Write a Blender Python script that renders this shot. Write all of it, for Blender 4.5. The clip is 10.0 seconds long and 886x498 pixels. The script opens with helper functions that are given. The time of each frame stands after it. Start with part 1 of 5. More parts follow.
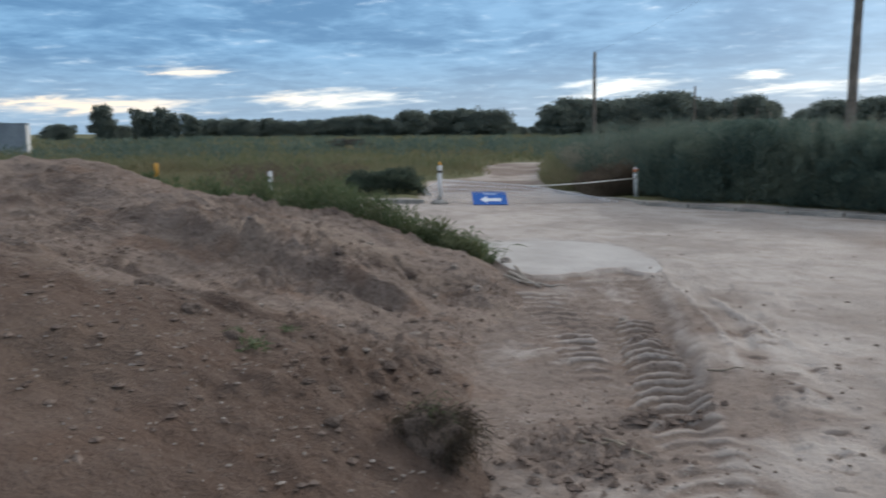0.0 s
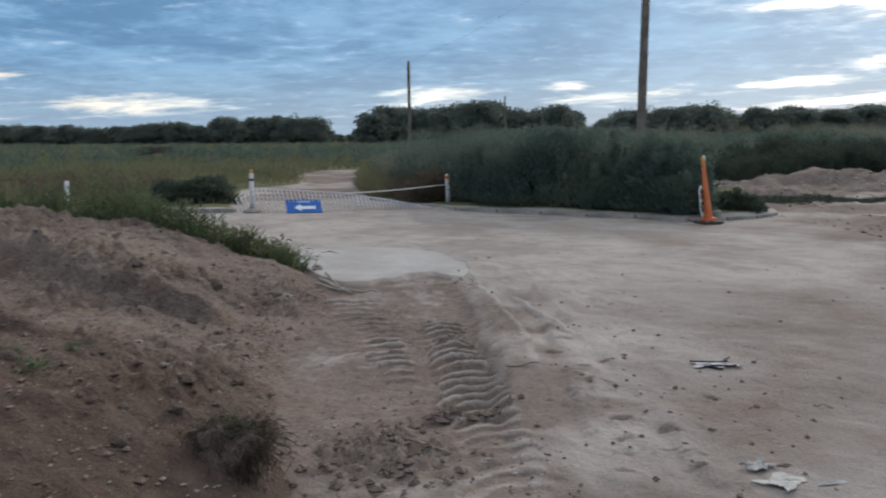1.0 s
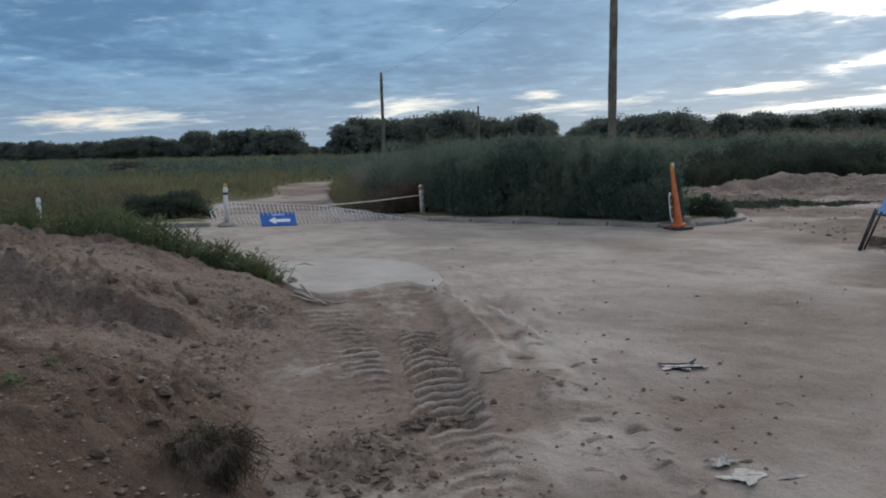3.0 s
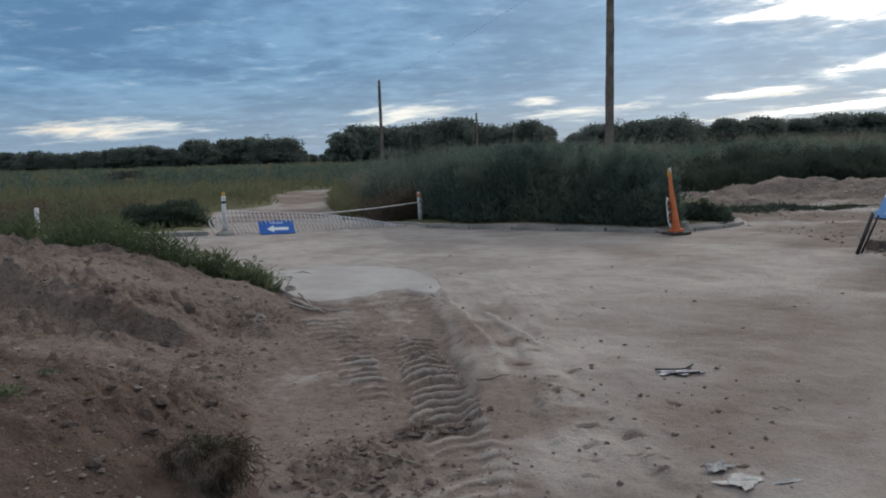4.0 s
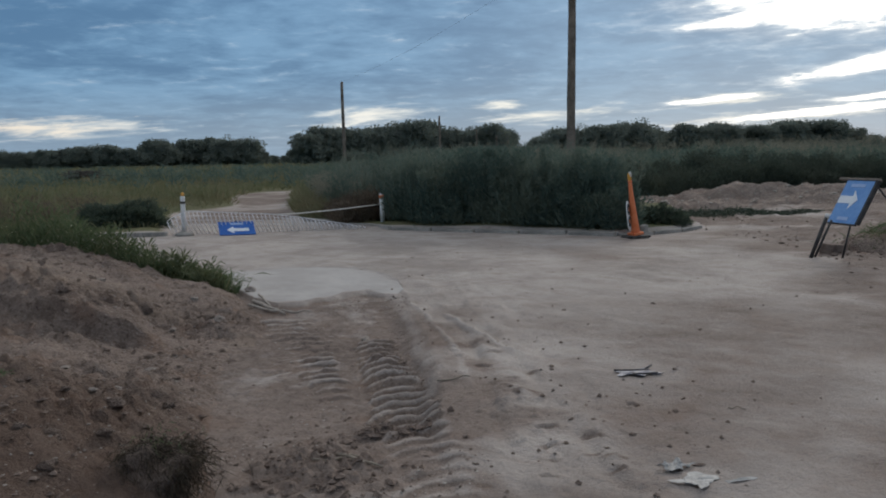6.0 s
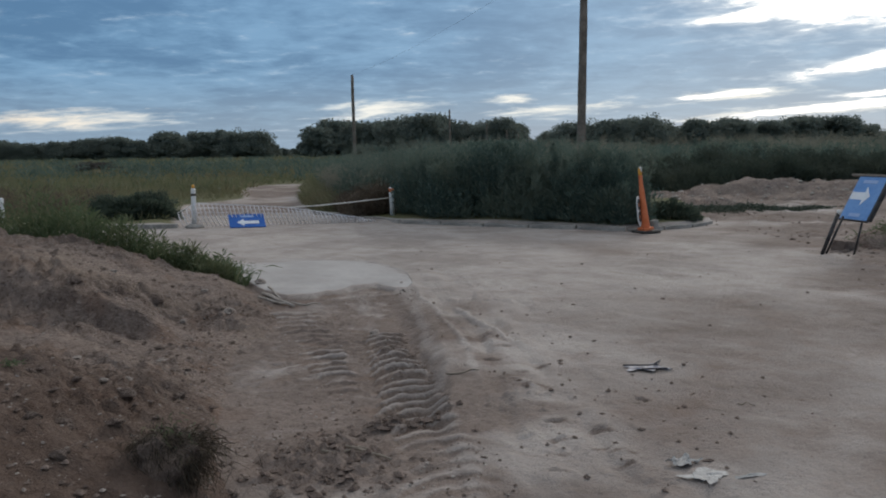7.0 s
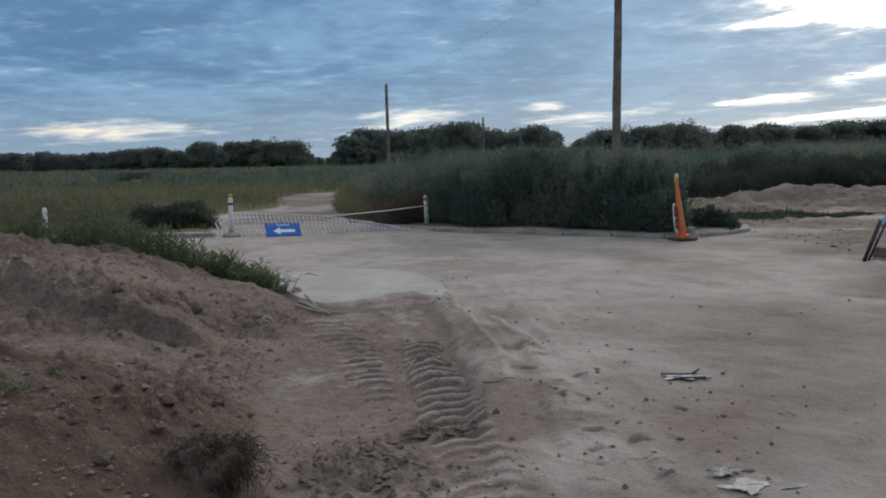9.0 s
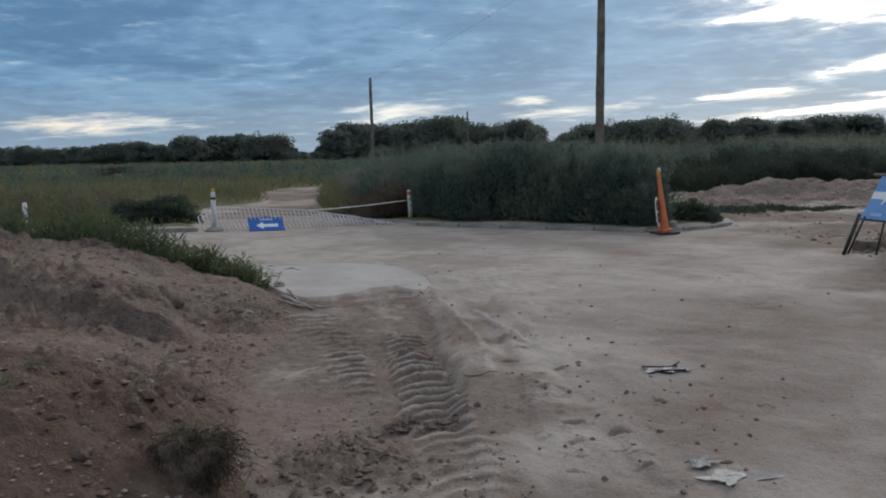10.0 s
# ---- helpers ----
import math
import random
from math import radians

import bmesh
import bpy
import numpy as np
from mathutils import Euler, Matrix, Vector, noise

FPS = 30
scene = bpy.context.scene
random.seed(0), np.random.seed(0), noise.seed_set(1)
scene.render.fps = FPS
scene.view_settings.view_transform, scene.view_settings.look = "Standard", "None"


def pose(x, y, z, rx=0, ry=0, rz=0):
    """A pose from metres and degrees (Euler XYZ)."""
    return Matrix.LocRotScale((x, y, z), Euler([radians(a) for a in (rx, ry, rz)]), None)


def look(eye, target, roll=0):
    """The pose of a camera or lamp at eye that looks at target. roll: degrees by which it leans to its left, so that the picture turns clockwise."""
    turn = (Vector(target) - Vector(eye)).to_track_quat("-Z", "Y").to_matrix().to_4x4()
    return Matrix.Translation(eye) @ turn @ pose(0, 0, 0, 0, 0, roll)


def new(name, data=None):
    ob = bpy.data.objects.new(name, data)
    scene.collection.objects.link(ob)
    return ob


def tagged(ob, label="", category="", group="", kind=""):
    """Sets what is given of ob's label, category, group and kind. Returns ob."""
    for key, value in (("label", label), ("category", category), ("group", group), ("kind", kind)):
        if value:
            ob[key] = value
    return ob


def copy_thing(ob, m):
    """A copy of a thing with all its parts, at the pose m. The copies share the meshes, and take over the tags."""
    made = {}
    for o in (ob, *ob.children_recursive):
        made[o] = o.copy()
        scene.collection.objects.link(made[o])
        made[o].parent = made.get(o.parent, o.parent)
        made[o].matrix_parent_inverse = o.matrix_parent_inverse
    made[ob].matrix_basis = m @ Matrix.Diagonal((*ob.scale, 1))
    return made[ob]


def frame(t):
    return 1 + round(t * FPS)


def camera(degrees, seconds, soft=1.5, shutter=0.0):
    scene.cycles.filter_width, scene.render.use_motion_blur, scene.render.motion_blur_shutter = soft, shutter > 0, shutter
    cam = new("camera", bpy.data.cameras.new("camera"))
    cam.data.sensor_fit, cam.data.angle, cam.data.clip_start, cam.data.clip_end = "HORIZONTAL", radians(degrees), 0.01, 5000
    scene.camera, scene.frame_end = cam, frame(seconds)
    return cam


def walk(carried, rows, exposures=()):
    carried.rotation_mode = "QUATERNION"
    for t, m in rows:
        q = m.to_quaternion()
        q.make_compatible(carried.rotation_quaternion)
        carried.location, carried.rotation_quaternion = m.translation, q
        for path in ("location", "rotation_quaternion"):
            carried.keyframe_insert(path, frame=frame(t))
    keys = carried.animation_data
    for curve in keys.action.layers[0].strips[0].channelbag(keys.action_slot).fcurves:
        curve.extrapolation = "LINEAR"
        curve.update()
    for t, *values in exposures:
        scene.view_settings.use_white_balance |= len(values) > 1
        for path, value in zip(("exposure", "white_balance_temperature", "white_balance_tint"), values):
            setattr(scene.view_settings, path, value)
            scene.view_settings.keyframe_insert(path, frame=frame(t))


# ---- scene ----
cam = camera(55.3, 10.0, 1.9, 0.4)
PATH = [
    (0, (0.69, -0.124, 1.535), (0.528, 1.85, 1.258), -0.5),
    (0.5, (0.744, -0.14, 1.544), (0.772, 1.841, 1.272), -0.3),
    (0.6, (0.756, -0.141, 1.54), (0.79, 1.834, 1.285), -0.4),
    (0.7, (0.769, -0.143, 1.535), (0.877, 1.832, 1.288), -0.4),
    (0.8, (0.781, -0.144, 1.531), (0.967, 1.831, 1.271), -0.4),
    (0.9, (0.794, -0.146, 1.526), (1.007, 1.829, 1.264), -0.4),
    (1, (0.806, -0.147, 1.522), (1.064, 1.819, 1.26), -0.4),
    (1.5, (0.813, -0.17, 1.526), (1.125, 1.789, 1.277), -1.1),
    (2, (0.822, -0.238, 1.529), (1.132, 1.721, 1.274), -1.2),
    (2.5, (0.816, -0.26, 1.532), (1.13, 1.699, 1.282), -1.1),
    (4, (0.84, -0.276, 1.537), (1.156, 1.686, 1.314), -1.7),
    (4.5, (0.861, -0.283, 1.535), (1.199, 1.675, 1.307), -1.8),
    (5, (0.876, -0.284, 1.532), (1.312, 1.657, 1.318), -1.1),
    (5.5, (0.856, -0.278, 1.528), (1.273, 1.666, 1.315), -1.2),
    (7, (0.841, -0.28, 1.525), (1.223, 1.669, 1.292), -0.8),
    (7.5, (0.847, -0.287, 1.528), (1.191, 1.671, 1.304), -1.1),
    (8, (0.842, -0.284, 1.528), (1.165, 1.677, 1.312), -1.1),
    (8.5, (0.829, -0.29, 1.531), (1.118, 1.677, 1.307), -1.1),
    (9, (0.826, -0.29, 1.528), (1.13, 1.676, 1.315), -1.2),
    (9.5, (0.832, -0.304, 1.529), (1.145, 1.659, 1.309), -1.4),
    (10, (0.846, -0.298, 1.526), (1.185, 1.66, 1.299), -1.2),
]
walk(cam, [(t, look(eye, target, roll)) for t, eye, target, roll in PATH],
     exposures=((0, 0.62), (0.5, 0.58), (1, 0.46), (1.5, 0.30), (2, 0.25), (2.5, 0.20), (4, 0.17), (4.5, 0.16), (5, 0.03), (5.5, 0.02), (7, 0.10), (9, 0.17), (10, 0.12)))

# ---- world, sun ----
SUN_AZ, SUN_EL = radians(36), radians(24)
world = bpy.data.worlds.new("dusk_sky")
scene.world = world
world.use_nodes = True
WN, WL = world.node_tree.nodes, world.node_tree.links
WN.clear()


class Graph:
    """Small helper to write node graphs as expressions."""

    def __init__(self, tree):
        self.n, self.l = tree.nodes, tree.links

    def put(self, sock, value):
        if hasattr(value, "is_output"):
            self.l.new(value, sock)
        elif isinstance(value, (tuple, list)) and len(value) == 3 and sock.type == "RGBA":
            sock.default_value = (*value, 1)
        else:
            sock.default_value = value

    def math(self, op, a, b=0.0, c=0.0, clamp=False):
        nd = self.n.new("ShaderNodeMath")
        nd.operation, nd.use_clamp = op, clamp
        for i, v in enumerate((a, b, c)):
            self.put(nd.inputs[i], v)
        return nd.outputs[0]

    def ramp(self, v, lo, hi, a=0.0, b=1.0):
        nd = self.n.new("ShaderNodeMapRange")
        nd.interpolation_type = "SMOOTHSTEP"
        for i, w in enumerate((v, lo, hi, a, b)):
            self.put(nd.inputs[i], w)
        return nd.outputs[0]

    def mix(self, f, a, b, how="MIX"):
        nd = self.n.new("ShaderNodeMix")
        nd.data_type, nd.blend_type = "RGBA", how
        self.put(nd.inputs[0], f)
        self.put(nd.inputs[6], a)
        self.put(nd.inputs[7], b)
        return nd.outputs[2]

    def vec(self, x, y, z=0.0):
        nd = self.n.new("ShaderNodeCombineXYZ")
        for i, v in enumerate((x, y, z)):
            self.put(nd.inputs[i], v)
        return nd.outputs[0]

    def noise(self, vec, scale, detail=4.0, rough=0.55, warp=0.0):
        nd = self.n.new("ShaderNodeTexNoise")
        if vec is not None:
            self.put(nd.inputs["Vector"], vec)
        nd.inputs["Scale"].default_value, nd.inputs["Detail"].default_value = scale, detail
        nd.inputs["Roughness"].default_value, nd.inputs["Distortion"].default_value = rough, warp
        return nd.outputs[0]


def build_sky():
    g = Graph(world.node_tree)
    co = g.n.new("ShaderNodeTexCoord").outputs["Generated"]
    sep = g.n.new("ShaderNodeSeparateXYZ")
    g.l.new(co, sep.inputs[0])
    x, y, z = sep.outputs
    az = g.math("ARCTAN2", x, y)
    el = g.math("ARCSINE", z)

    def blob(a, e, wa, we, slope=0.0):
        off = g.math("SUBTRACT", az, radians(a))
        da = g.math("DIVIDE", off, radians(wa))
        de = g.math("DIVIDE", g.math("SUBTRACT", g.math("MULTIPLY_ADD", off, -slope, el), radians(e)), radians(we))
        r2 = g.math("ADD", g.math("MULTIPLY", da, da), g.math("MULTIPLY", de, de))
        return g.math("EXPONENT", g.math("MULTIPLY", r2, -1.0))

    def most(blobs):
        top = blobs[0]
        for b in blobs[1:]:
            top = g.math("MAXIMUM", top, b)
        return top

    sky = g.n.new("ShaderNodeTexSky")
    sky.sky_type, sky.sun_disc = "NISHITA", False
    sky.sun_elevation, sky.sun_rotation = SUN_EL, SUN_AZ
    clear = g.mix(1.0, sky.outputs[0], (0.006, 0.006, 0.006), "MULTIPLY")
    # cloud deck: blue-grey puffs in a flat layer, drawn out towards the horizon
    den = g.math("ADD", g.math("MAXIMUM", z, 0.0), 0.115)
    layer = g.vec(g.math("DIVIDE", x, den), g.math("DIVIDE", y, den), 0.4)
    sheet = g.noise(layer, 1.25, 5, 0.5, 0.5)
    fine = g.noise(layer, 4.4, 6, 0.58, 0.35)
    wisp = g.noise(layer, 11.0, 5, 0.6, 0.5)
    tone = g.math("ADD", g.math("MULTIPLY", sheet, 0.50), g.math("ADD", g.math("MULTIPLY", fine, 0.36), g.math("MULTIPLY", wisp, 0.14)))
    deck = g.mix(g.ramp(tone, 0.39, 0.63), DECK_DARK, DECK_PALE)
    # towards the horizon the deck thins and pales
    low = g.ramp(el, radians(6.0), radians(0.5))
    deck = g.mix(g.math("MULTIPLY", low, 0.60), deck, DECK_LOW)
    deck = g.mix(g.math("MULTIPLY", blob(38, 6, 26, 9), 0.38, clamp=True), deck, DECK_GLOW)
    # thin bright cloud: a pale veil with brighter filaments in it
    rift = most([blob(-12, 2.1, 7, 0.8), blob(-27, 1.7, 9, 0.8), blob(-21, 3.9, 3, 0.5), blob(7, 2.7, 4.6, 0.85, 0.06), blob(15.5, 3.3, 2.4, 0.35), blob(19, 2.5, 5, 0.5, 0.06), blob(30.5, 3.3, 4.5, 0.5, 0.05), blob(33, 2.0, 9, 0.5, 0.05)])
    thread = g.noise(g.vec(g.math("MULTIPLY", az, 11.0), g.math("MULTIPLY", g.math("MULTIPLY_ADD", az, -0.05, el), 92.0), 1.3), 1.5, 7, 0.62, 0.5)
    warm = g.ramp(az, radians(0), radians(-28))
    veil = g.ramp(g.math("MULTIPLY_ADD", rift, 0.42, g.math("ADD", g.math("MULTIPLY", fine, 0.55), g.math("MULTIPLY", thread, 0.65))), 0.73, 1.04)
    col = g.mix(g.math("MULTIPLY", veil, 0.85), deck, g.mix(warm, (0.50, 0.57, 0.62), (0.52, 0.54, 0.55)))
    bright = g.ramp(g.math("MULTIPLY_ADD", rift, 0.36, thread), 0.70, 0.98)
    col = g.mix(g.math("MULTIPLY", bright, g.ramp(el, radians(9), radians(4))), col, g.mix(warm, RIFT_WHITE, RIFT_WARM))
    # the blown-out break in the deck, with its streaks below
    gap = most([blob(38.5, 9.3, 9.5, 2.3, 0.03), blob(31, 8.1, 3.4, 0.5, 0.12), blob(40.5, 5.3, 7.5, 0.62, 0.15), blob(36.0, 2.3, 7.0, 0.30, 0.075), blob(39.5, 3.1, 3.0, 0.22, 0.05), blob(29.5, 3.25, 3.2, 0.20, 0.07), blob(48, 7, 6, 4)])
    torn = g.math("ADD", g.math("MULTIPLY", fine, 0.50), g.math("ADD", g.math("MULTIPLY", thread, 0.35), g.math("MULTIPLY", wisp, 0.15)))
    lit = g.math("MULTIPLY_ADD", gap, 0.66, g.math("MULTIPLY", torn, 1.25))
    col = g.mix(g.math("MULTIPLY", g.ramp(lit, 0.66, 1.04), 0.7), col, (0.60, 0.68, 0.76))
    col = g.mix(g.ramp(lit, 0.86, 1.12), col, (1.55, 1.48, 1.36))
    # overhead the overcast is brighter
    up = g.ramp(el, radians(12), radians(40))
    col = g.mix(up, col, OVERHEAD)
    # below the horizon: dull earth tone
    col = g.mix(g.ramp(el, radians(0.0), radians(-2)), col, (0.10, 0.09, 0.08))
    add = g.mix(1.0, col, clear, "ADD")
    bg = g.n.new("ShaderNodeBackground")
    bg.inputs[1].default_value = 1.0
    g.l.new(add, bg.inputs[0])
    out = g.n.new("ShaderNodeOutputWorld")
    g.l.new(bg.outputs[0], out.inputs[0])


DECK_DARK, DECK_PALE, DECK_LOW = (0.071, 0.169, 0.312), (0.158, 0.306, 0.485), (0.265, 0.352, 0.442)
DECK_GLOW, RIFT_WHITE, RIFT_WARM = (0.32, 0.46, 0.61), (0.80, 0.80, 0.76), (0.85, 0.70, 0.54)
OVERHEAD = (0.53, 0.565, 0.615)
build_sky()

sun = new("sun", bpy.data.lights.new("sun", "SUN"))
sun.data.energy, sun.data.angle, sun.data.color = 1.25, radians(18), (1.0, 0.94, 0.86)
away = Vector((math.sin(SUN_AZ) * math.cos(SUN_EL), math.cos(SUN_AZ) * math.cos(SUN_EL), math.sin(SUN_EL)))
sun.matrix_world = look(away * 60, (0, 0, 0))


# ---- materials ----
def material(name, rough=0.8, metal=0.0):
    m = bpy.data.materials.new(name)
    m.use_nodes = True
    g = Graph(m.node_tree)
    b = m.node_tree.nodes["Principled BSDF"]
    b.inputs["Roughness"].default_value, b.inputs["Metallic"].default_value = rough, metal
    b.inputs["Specular IOR Level"].default_value = 0.25
    return m, g, b


def place(g):
    return g.n.new("ShaderNodeNewGeometry").outputs["Position"]


def bump(g, b, height, strength, dist):
    nd = g.n.new("ShaderNodeBump")
    nd.inputs["Strength"].default_value, nd.inputs["Distance"].default_value = strength, dist
    g.put(nd.inputs["Height"], height)
    g.l.new(nd.outputs[0], b.inputs["Normal"])


def simple(name, a, b2, scale=8.0, rough=0.75, metal=0.0, relief=0.2, dist=0.004):
    """Two tones broken up by noise at two scales."""
    m, g, b = material(name, rough, metal)
    p = g.n.new("ShaderNodeTexCoord").outputs["Object"]
    n1, n2 = g.noise(p, scale, 4), g.noise(p, scale * 7, 3)
    f = g.ramp(g.math("ADD", g.math("MULTIPLY", n1, 0.65), g.math("MULTIPLY", n2, 0.35)), 0.36, 0.64)
    g.put(b.inputs["Base Color"], g.mix(f, a, b2))
    g.put(b.inputs["Roughness"], g.math("MULTIPLY_ADD", n2, 0.25, rough - 0.12))
    bump(g, b, n2, relief, dist)
    return m


SOIL_A, SOIL_B = (0.158, 0.118, 0.098), (0.312, 0.246, 0.207)
DUST_A, DUST_B = (0.300, 0.260, 0.233), (0.440, 0.389, 0.352)


def soil_tone(g, p):
    n1, n2, n3 = g.noise(p, 1.1, 4, 0.6), g.noise(p, 7, 6, 0.72), g.noise(p, 45, 4, 0.7)
    f = g.math("ADD", g.math("MULTIPLY", n1, 0.34), g.math("ADD", g.math("MULTIPLY", n2, 0.40), g.math("MULTIPLY", n3, 0.26)))
    col = g.mix(g.ramp(f, 0.39, 0.61), SOIL_A, SOIL_B)
    red = g.ramp(g.noise(p, 2.3, 3), 0.52, 0.68)
    col = g.mix(g.math("MULTIPLY", red, 0.55), col, (0.215, 0.140, 0.104))
    # damp crumbs, painted shade of small holes, and dry bits, a few centimetres across
    crumb = g.noise(p, 21, 4, 0.65, 0.6)
    col = g.mix(g.math("MULTIPLY", g.ramp(crumb, 0.44, 0.33), 0.65), col, (0.075, 0.054, 0.042))
    col = g.mix(g.math("MULTIPLY", g.ramp(crumb, 0.58, 0.70), 0.45), col, (0.42, 0.345, 0.285))
    return col, g.math("MULTIPLY_ADD", crumb, 0.5, g.math("MULTIPLY", n2, 0.6)), n3


def ground_material():
    m, g, b = material("dusty_earth", 0.95)
    b.inputs["Specular IOR Level"].default_value = 0.1
    p = place(g)
    at = g.n.new("ShaderNodeAttribute")
    at.attribute_name = "earth"
    sep = g.n.new("ShaderNodeSeparateColor")
    g.l.new(at.outputs["Color"], sep.inputs[0])
    soil_shade_w, slab_w, field_w = sep.outputs
    soil, n2, n3 = soil_tone(g, p)
    big, mid = g.noise(p, 0.55, 5, 0.6, 0.6), g.noise(p, 2.2, 5, 0.62, 0.4)
    f = g.math("ADD", g.math("MULTIPLY", big, 0.5), g.math("ADD", g.math("MULTIPLY", mid, 0.35), g.math("MULTIPLY", n3, 0.15)))
    dust = g.mix(g.ramp(f, 0.40, 0.60), DUST_A, DUST_B)
    # wheel-drawn streaks running across the junction
    sx = g.n.new("ShaderNodeSeparateXYZ")
    g.l.new(p, sx.inputs[0])
    streak = g.noise(g.vec(g.math("MULTIPLY_ADD", sx.outputs[1], 0.75, sx.outputs[0]), g.math("MULTIPLY_ADD", sx.outputs[0], 0.05, g.math("MULTIPLY", sx.outputs[1], 0.14)), 0.0), 1.6, 4, 0.6, 0.3)
    dust = g.mix(g.math("MULTIPLY", g.ramp(streak, 0.5, 0.66), 0.12), dust, (0.52, 0.465, 0.42))
    dust = g.mix(g.math("MULTIPLY", g.ramp(streak, 0.45, 0.30), 0.12), dust, (0.285, 0.235, 0.20))
    # scuffed crust: pale flakes and worn brown spots, a hand to a pace across
    scuff = g.noise(g.vec(g.math("MULTIPLY_ADD", sx.outputs[1], 0.5, sx.outputs[0]), g.math("MULTIPLY", sx.outputs[1], 0.55), 0.7), 3.4, 6, 0.68, 0.8)
    dust = g.mix(g.math("MULTIPLY", g.ramp(scuff, 0.54, 0.66), 0.38), dust, (0.50, 0.445, 0.395))
    dust = g.mix(g.math("MULTIPLY", g.ramp(scuff, 0.46, 0.34), 0.42), dust, (0.255, 0.205, 0.172))
    # the soil mask also carries the painted shade of the tyre hollows
    edge = g.math("MULTIPLY_ADD", g.math("SUBTRACT", mid, 0.5), 1.1, g.math("MULTIPLY_ADD", g.math("SUBTRACT", n2, 0.5), 0.5, soil_shade_w))
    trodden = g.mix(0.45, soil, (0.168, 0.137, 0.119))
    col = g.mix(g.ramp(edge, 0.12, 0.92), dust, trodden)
    slab = g.mix(g.ramp(g.noise(p, 1.4, 6), 0.30, 0.70), (0.355, 0.33, 0.31), (0.425, 0.40, 0.378))
    sw = g.math("MULTIPLY_ADD", g.math("SUBTRACT", mid, 0.5), 0.7, slab_w)
    col = g.mix(g.ramp(sw, 0.28, 0.84), col, slab)
    turf = g.mix(g.ramp(mid, 0.35, 0.65), (0.10, 0.108, 0.052), (0.15, 0.138, 0.078))
    col = g.mix(g.ramp(g.math("MULTIPLY_ADD", g.math("SUBTRACT", mid, 0.5), 0.5, field_w), 0.35, 0.65), col, turf)
    # specks of pale grit and dark crumbs
    grit = g.noise(p, 160, 2, 0.5)
    col = g.mix(g.math("MULTIPLY", g.ramp(grit, 0.66, 0.74), 0.35), col, (0.5, 0.46, 0.41))
    col = g.mix(g.math("MULTIPLY", g.ramp(grit, 0.34, 0.27), 0.4), col, (0.13, 0.10, 0.08))
    g.put(b.inputs["Base Color"], col)
    h = g.math("ADD", g.math("MULTIPLY", n2, 0.7), g.math("MULTIPLY", n3, 0.3))
    h = g.math("MULTIPLY", h, g.math("SUBTRACT", 1.0, g.math("MULTIPLY", g.ramp(sw, 0.35, 0.65), 0.88)))
    bump(g, b, h, 0.9, 0.045)
    return m


def soil_material(name, dry):
    m, g, b = material(name, 0.97)
    b.inputs["Specular IOR Level"].default_value = 0.08
    p = place(g)
    col, n2, n3 = soil_tone(g, p)
    grit = g.noise(p, 95, 2, 0.5)
    col = g.mix(g.math("MULTIPLY", g.ramp(grit, 0.63, 0.72), 0.4), col, (0.40, 0.35, 0.30))
    col = g.mix(g.math("MULTIPLY", g.ramp(g.noise(p, 0.8, 3), 0.52, 0.70), 0.45), col, (0.36, 0.285, 0.228))
    sx = g.n.new("ShaderNodeSeparateXYZ")
    g.l.new(p, sx.inputs[0])
    # darker and redder towards the near end, broken up by noise
    near_dark = g.ramp(g.math("MULTIPLY_ADD", g.noise(p, 1.3, 4, 0.65), -3.2, sx.outputs[1]), 3.9, 2.3)
    col = g.mix(g.math("MULTIPLY", near_dark, 0.70), col, (0.112, 0.074, 0.056))
    col = g.mix(dry, col, (0.36, 0.32, 0.285))
    g.put(b.inputs["Base Color"], col)
    bump(g, b, g.math("ADD", g.math("MULTIPLY", n2, 0.6), g.math("MULTIPLY", n3, 0.4)), 1.0, 0.09)
    return m


def leaf_material(name, cols, patch=None):
    """Leaves that differ one from another; patch: a second tone in drifts over the land."""
    m, g, b = material(name, 0.7)
    geo = g.n.new("ShaderNodeNewGeometry")
    rnd = geo.outputs["Random Per Island"]
    a, c, d = cols
    col = g.mix(g.ramp(rnd, 0.0, 0.6), a, c)
    col = g.mix(g.ramp(rnd, 0.80, 1.0), col, d)
    if patch:
        f = g.ramp(g.noise(geo.outputs["Position"], patch[1], 3), 0.45, 0.65)
        col = g.mix(g.math("MULTIPLY", f, 0.75), col, patch[0])
    g.put(b.inputs["Base Color"], col)
    tr = g.n.new("ShaderNodeBsdfTranslucent")
    g.l.new(col, tr.inputs[0])
    mx = g.n.new("ShaderNodeMixShader")
    mx.inputs[0].default_value = 0.38
    g.l.new(b.outputs[0], mx.inputs[1])
    g.l.new(tr.outputs[0], mx.inputs[2])
    g.l.new(mx.outputs[0], g.n["Material Output"].inputs[0])
    return m


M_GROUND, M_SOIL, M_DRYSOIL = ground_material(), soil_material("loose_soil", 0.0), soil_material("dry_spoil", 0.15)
M_WEED = leaf_material("weed_leaf", ((0.056, 0.094, 0.082), (0.103, 0.148, 0.120), (0.18, 0.208, 0.16)), ((0.165, 0.196, 0.148), 1.0))
M_WEED_PALE = leaf_material("seeding_weed", ((0.155, 0.165, 0.128), (0.22, 0.215, 0.165), (0.29, 0.27, 0.21)), ((0.24, 0.215, 0.165), 0.9))
M_SCRUB = leaf_material("dark_scrub_leaf", ((0.034, 0.048, 0.038), (0.058, 0.076, 0.056), (0.095, 0.112, 0.080)), ((0.082, 0.094, 0.070), 0.5))
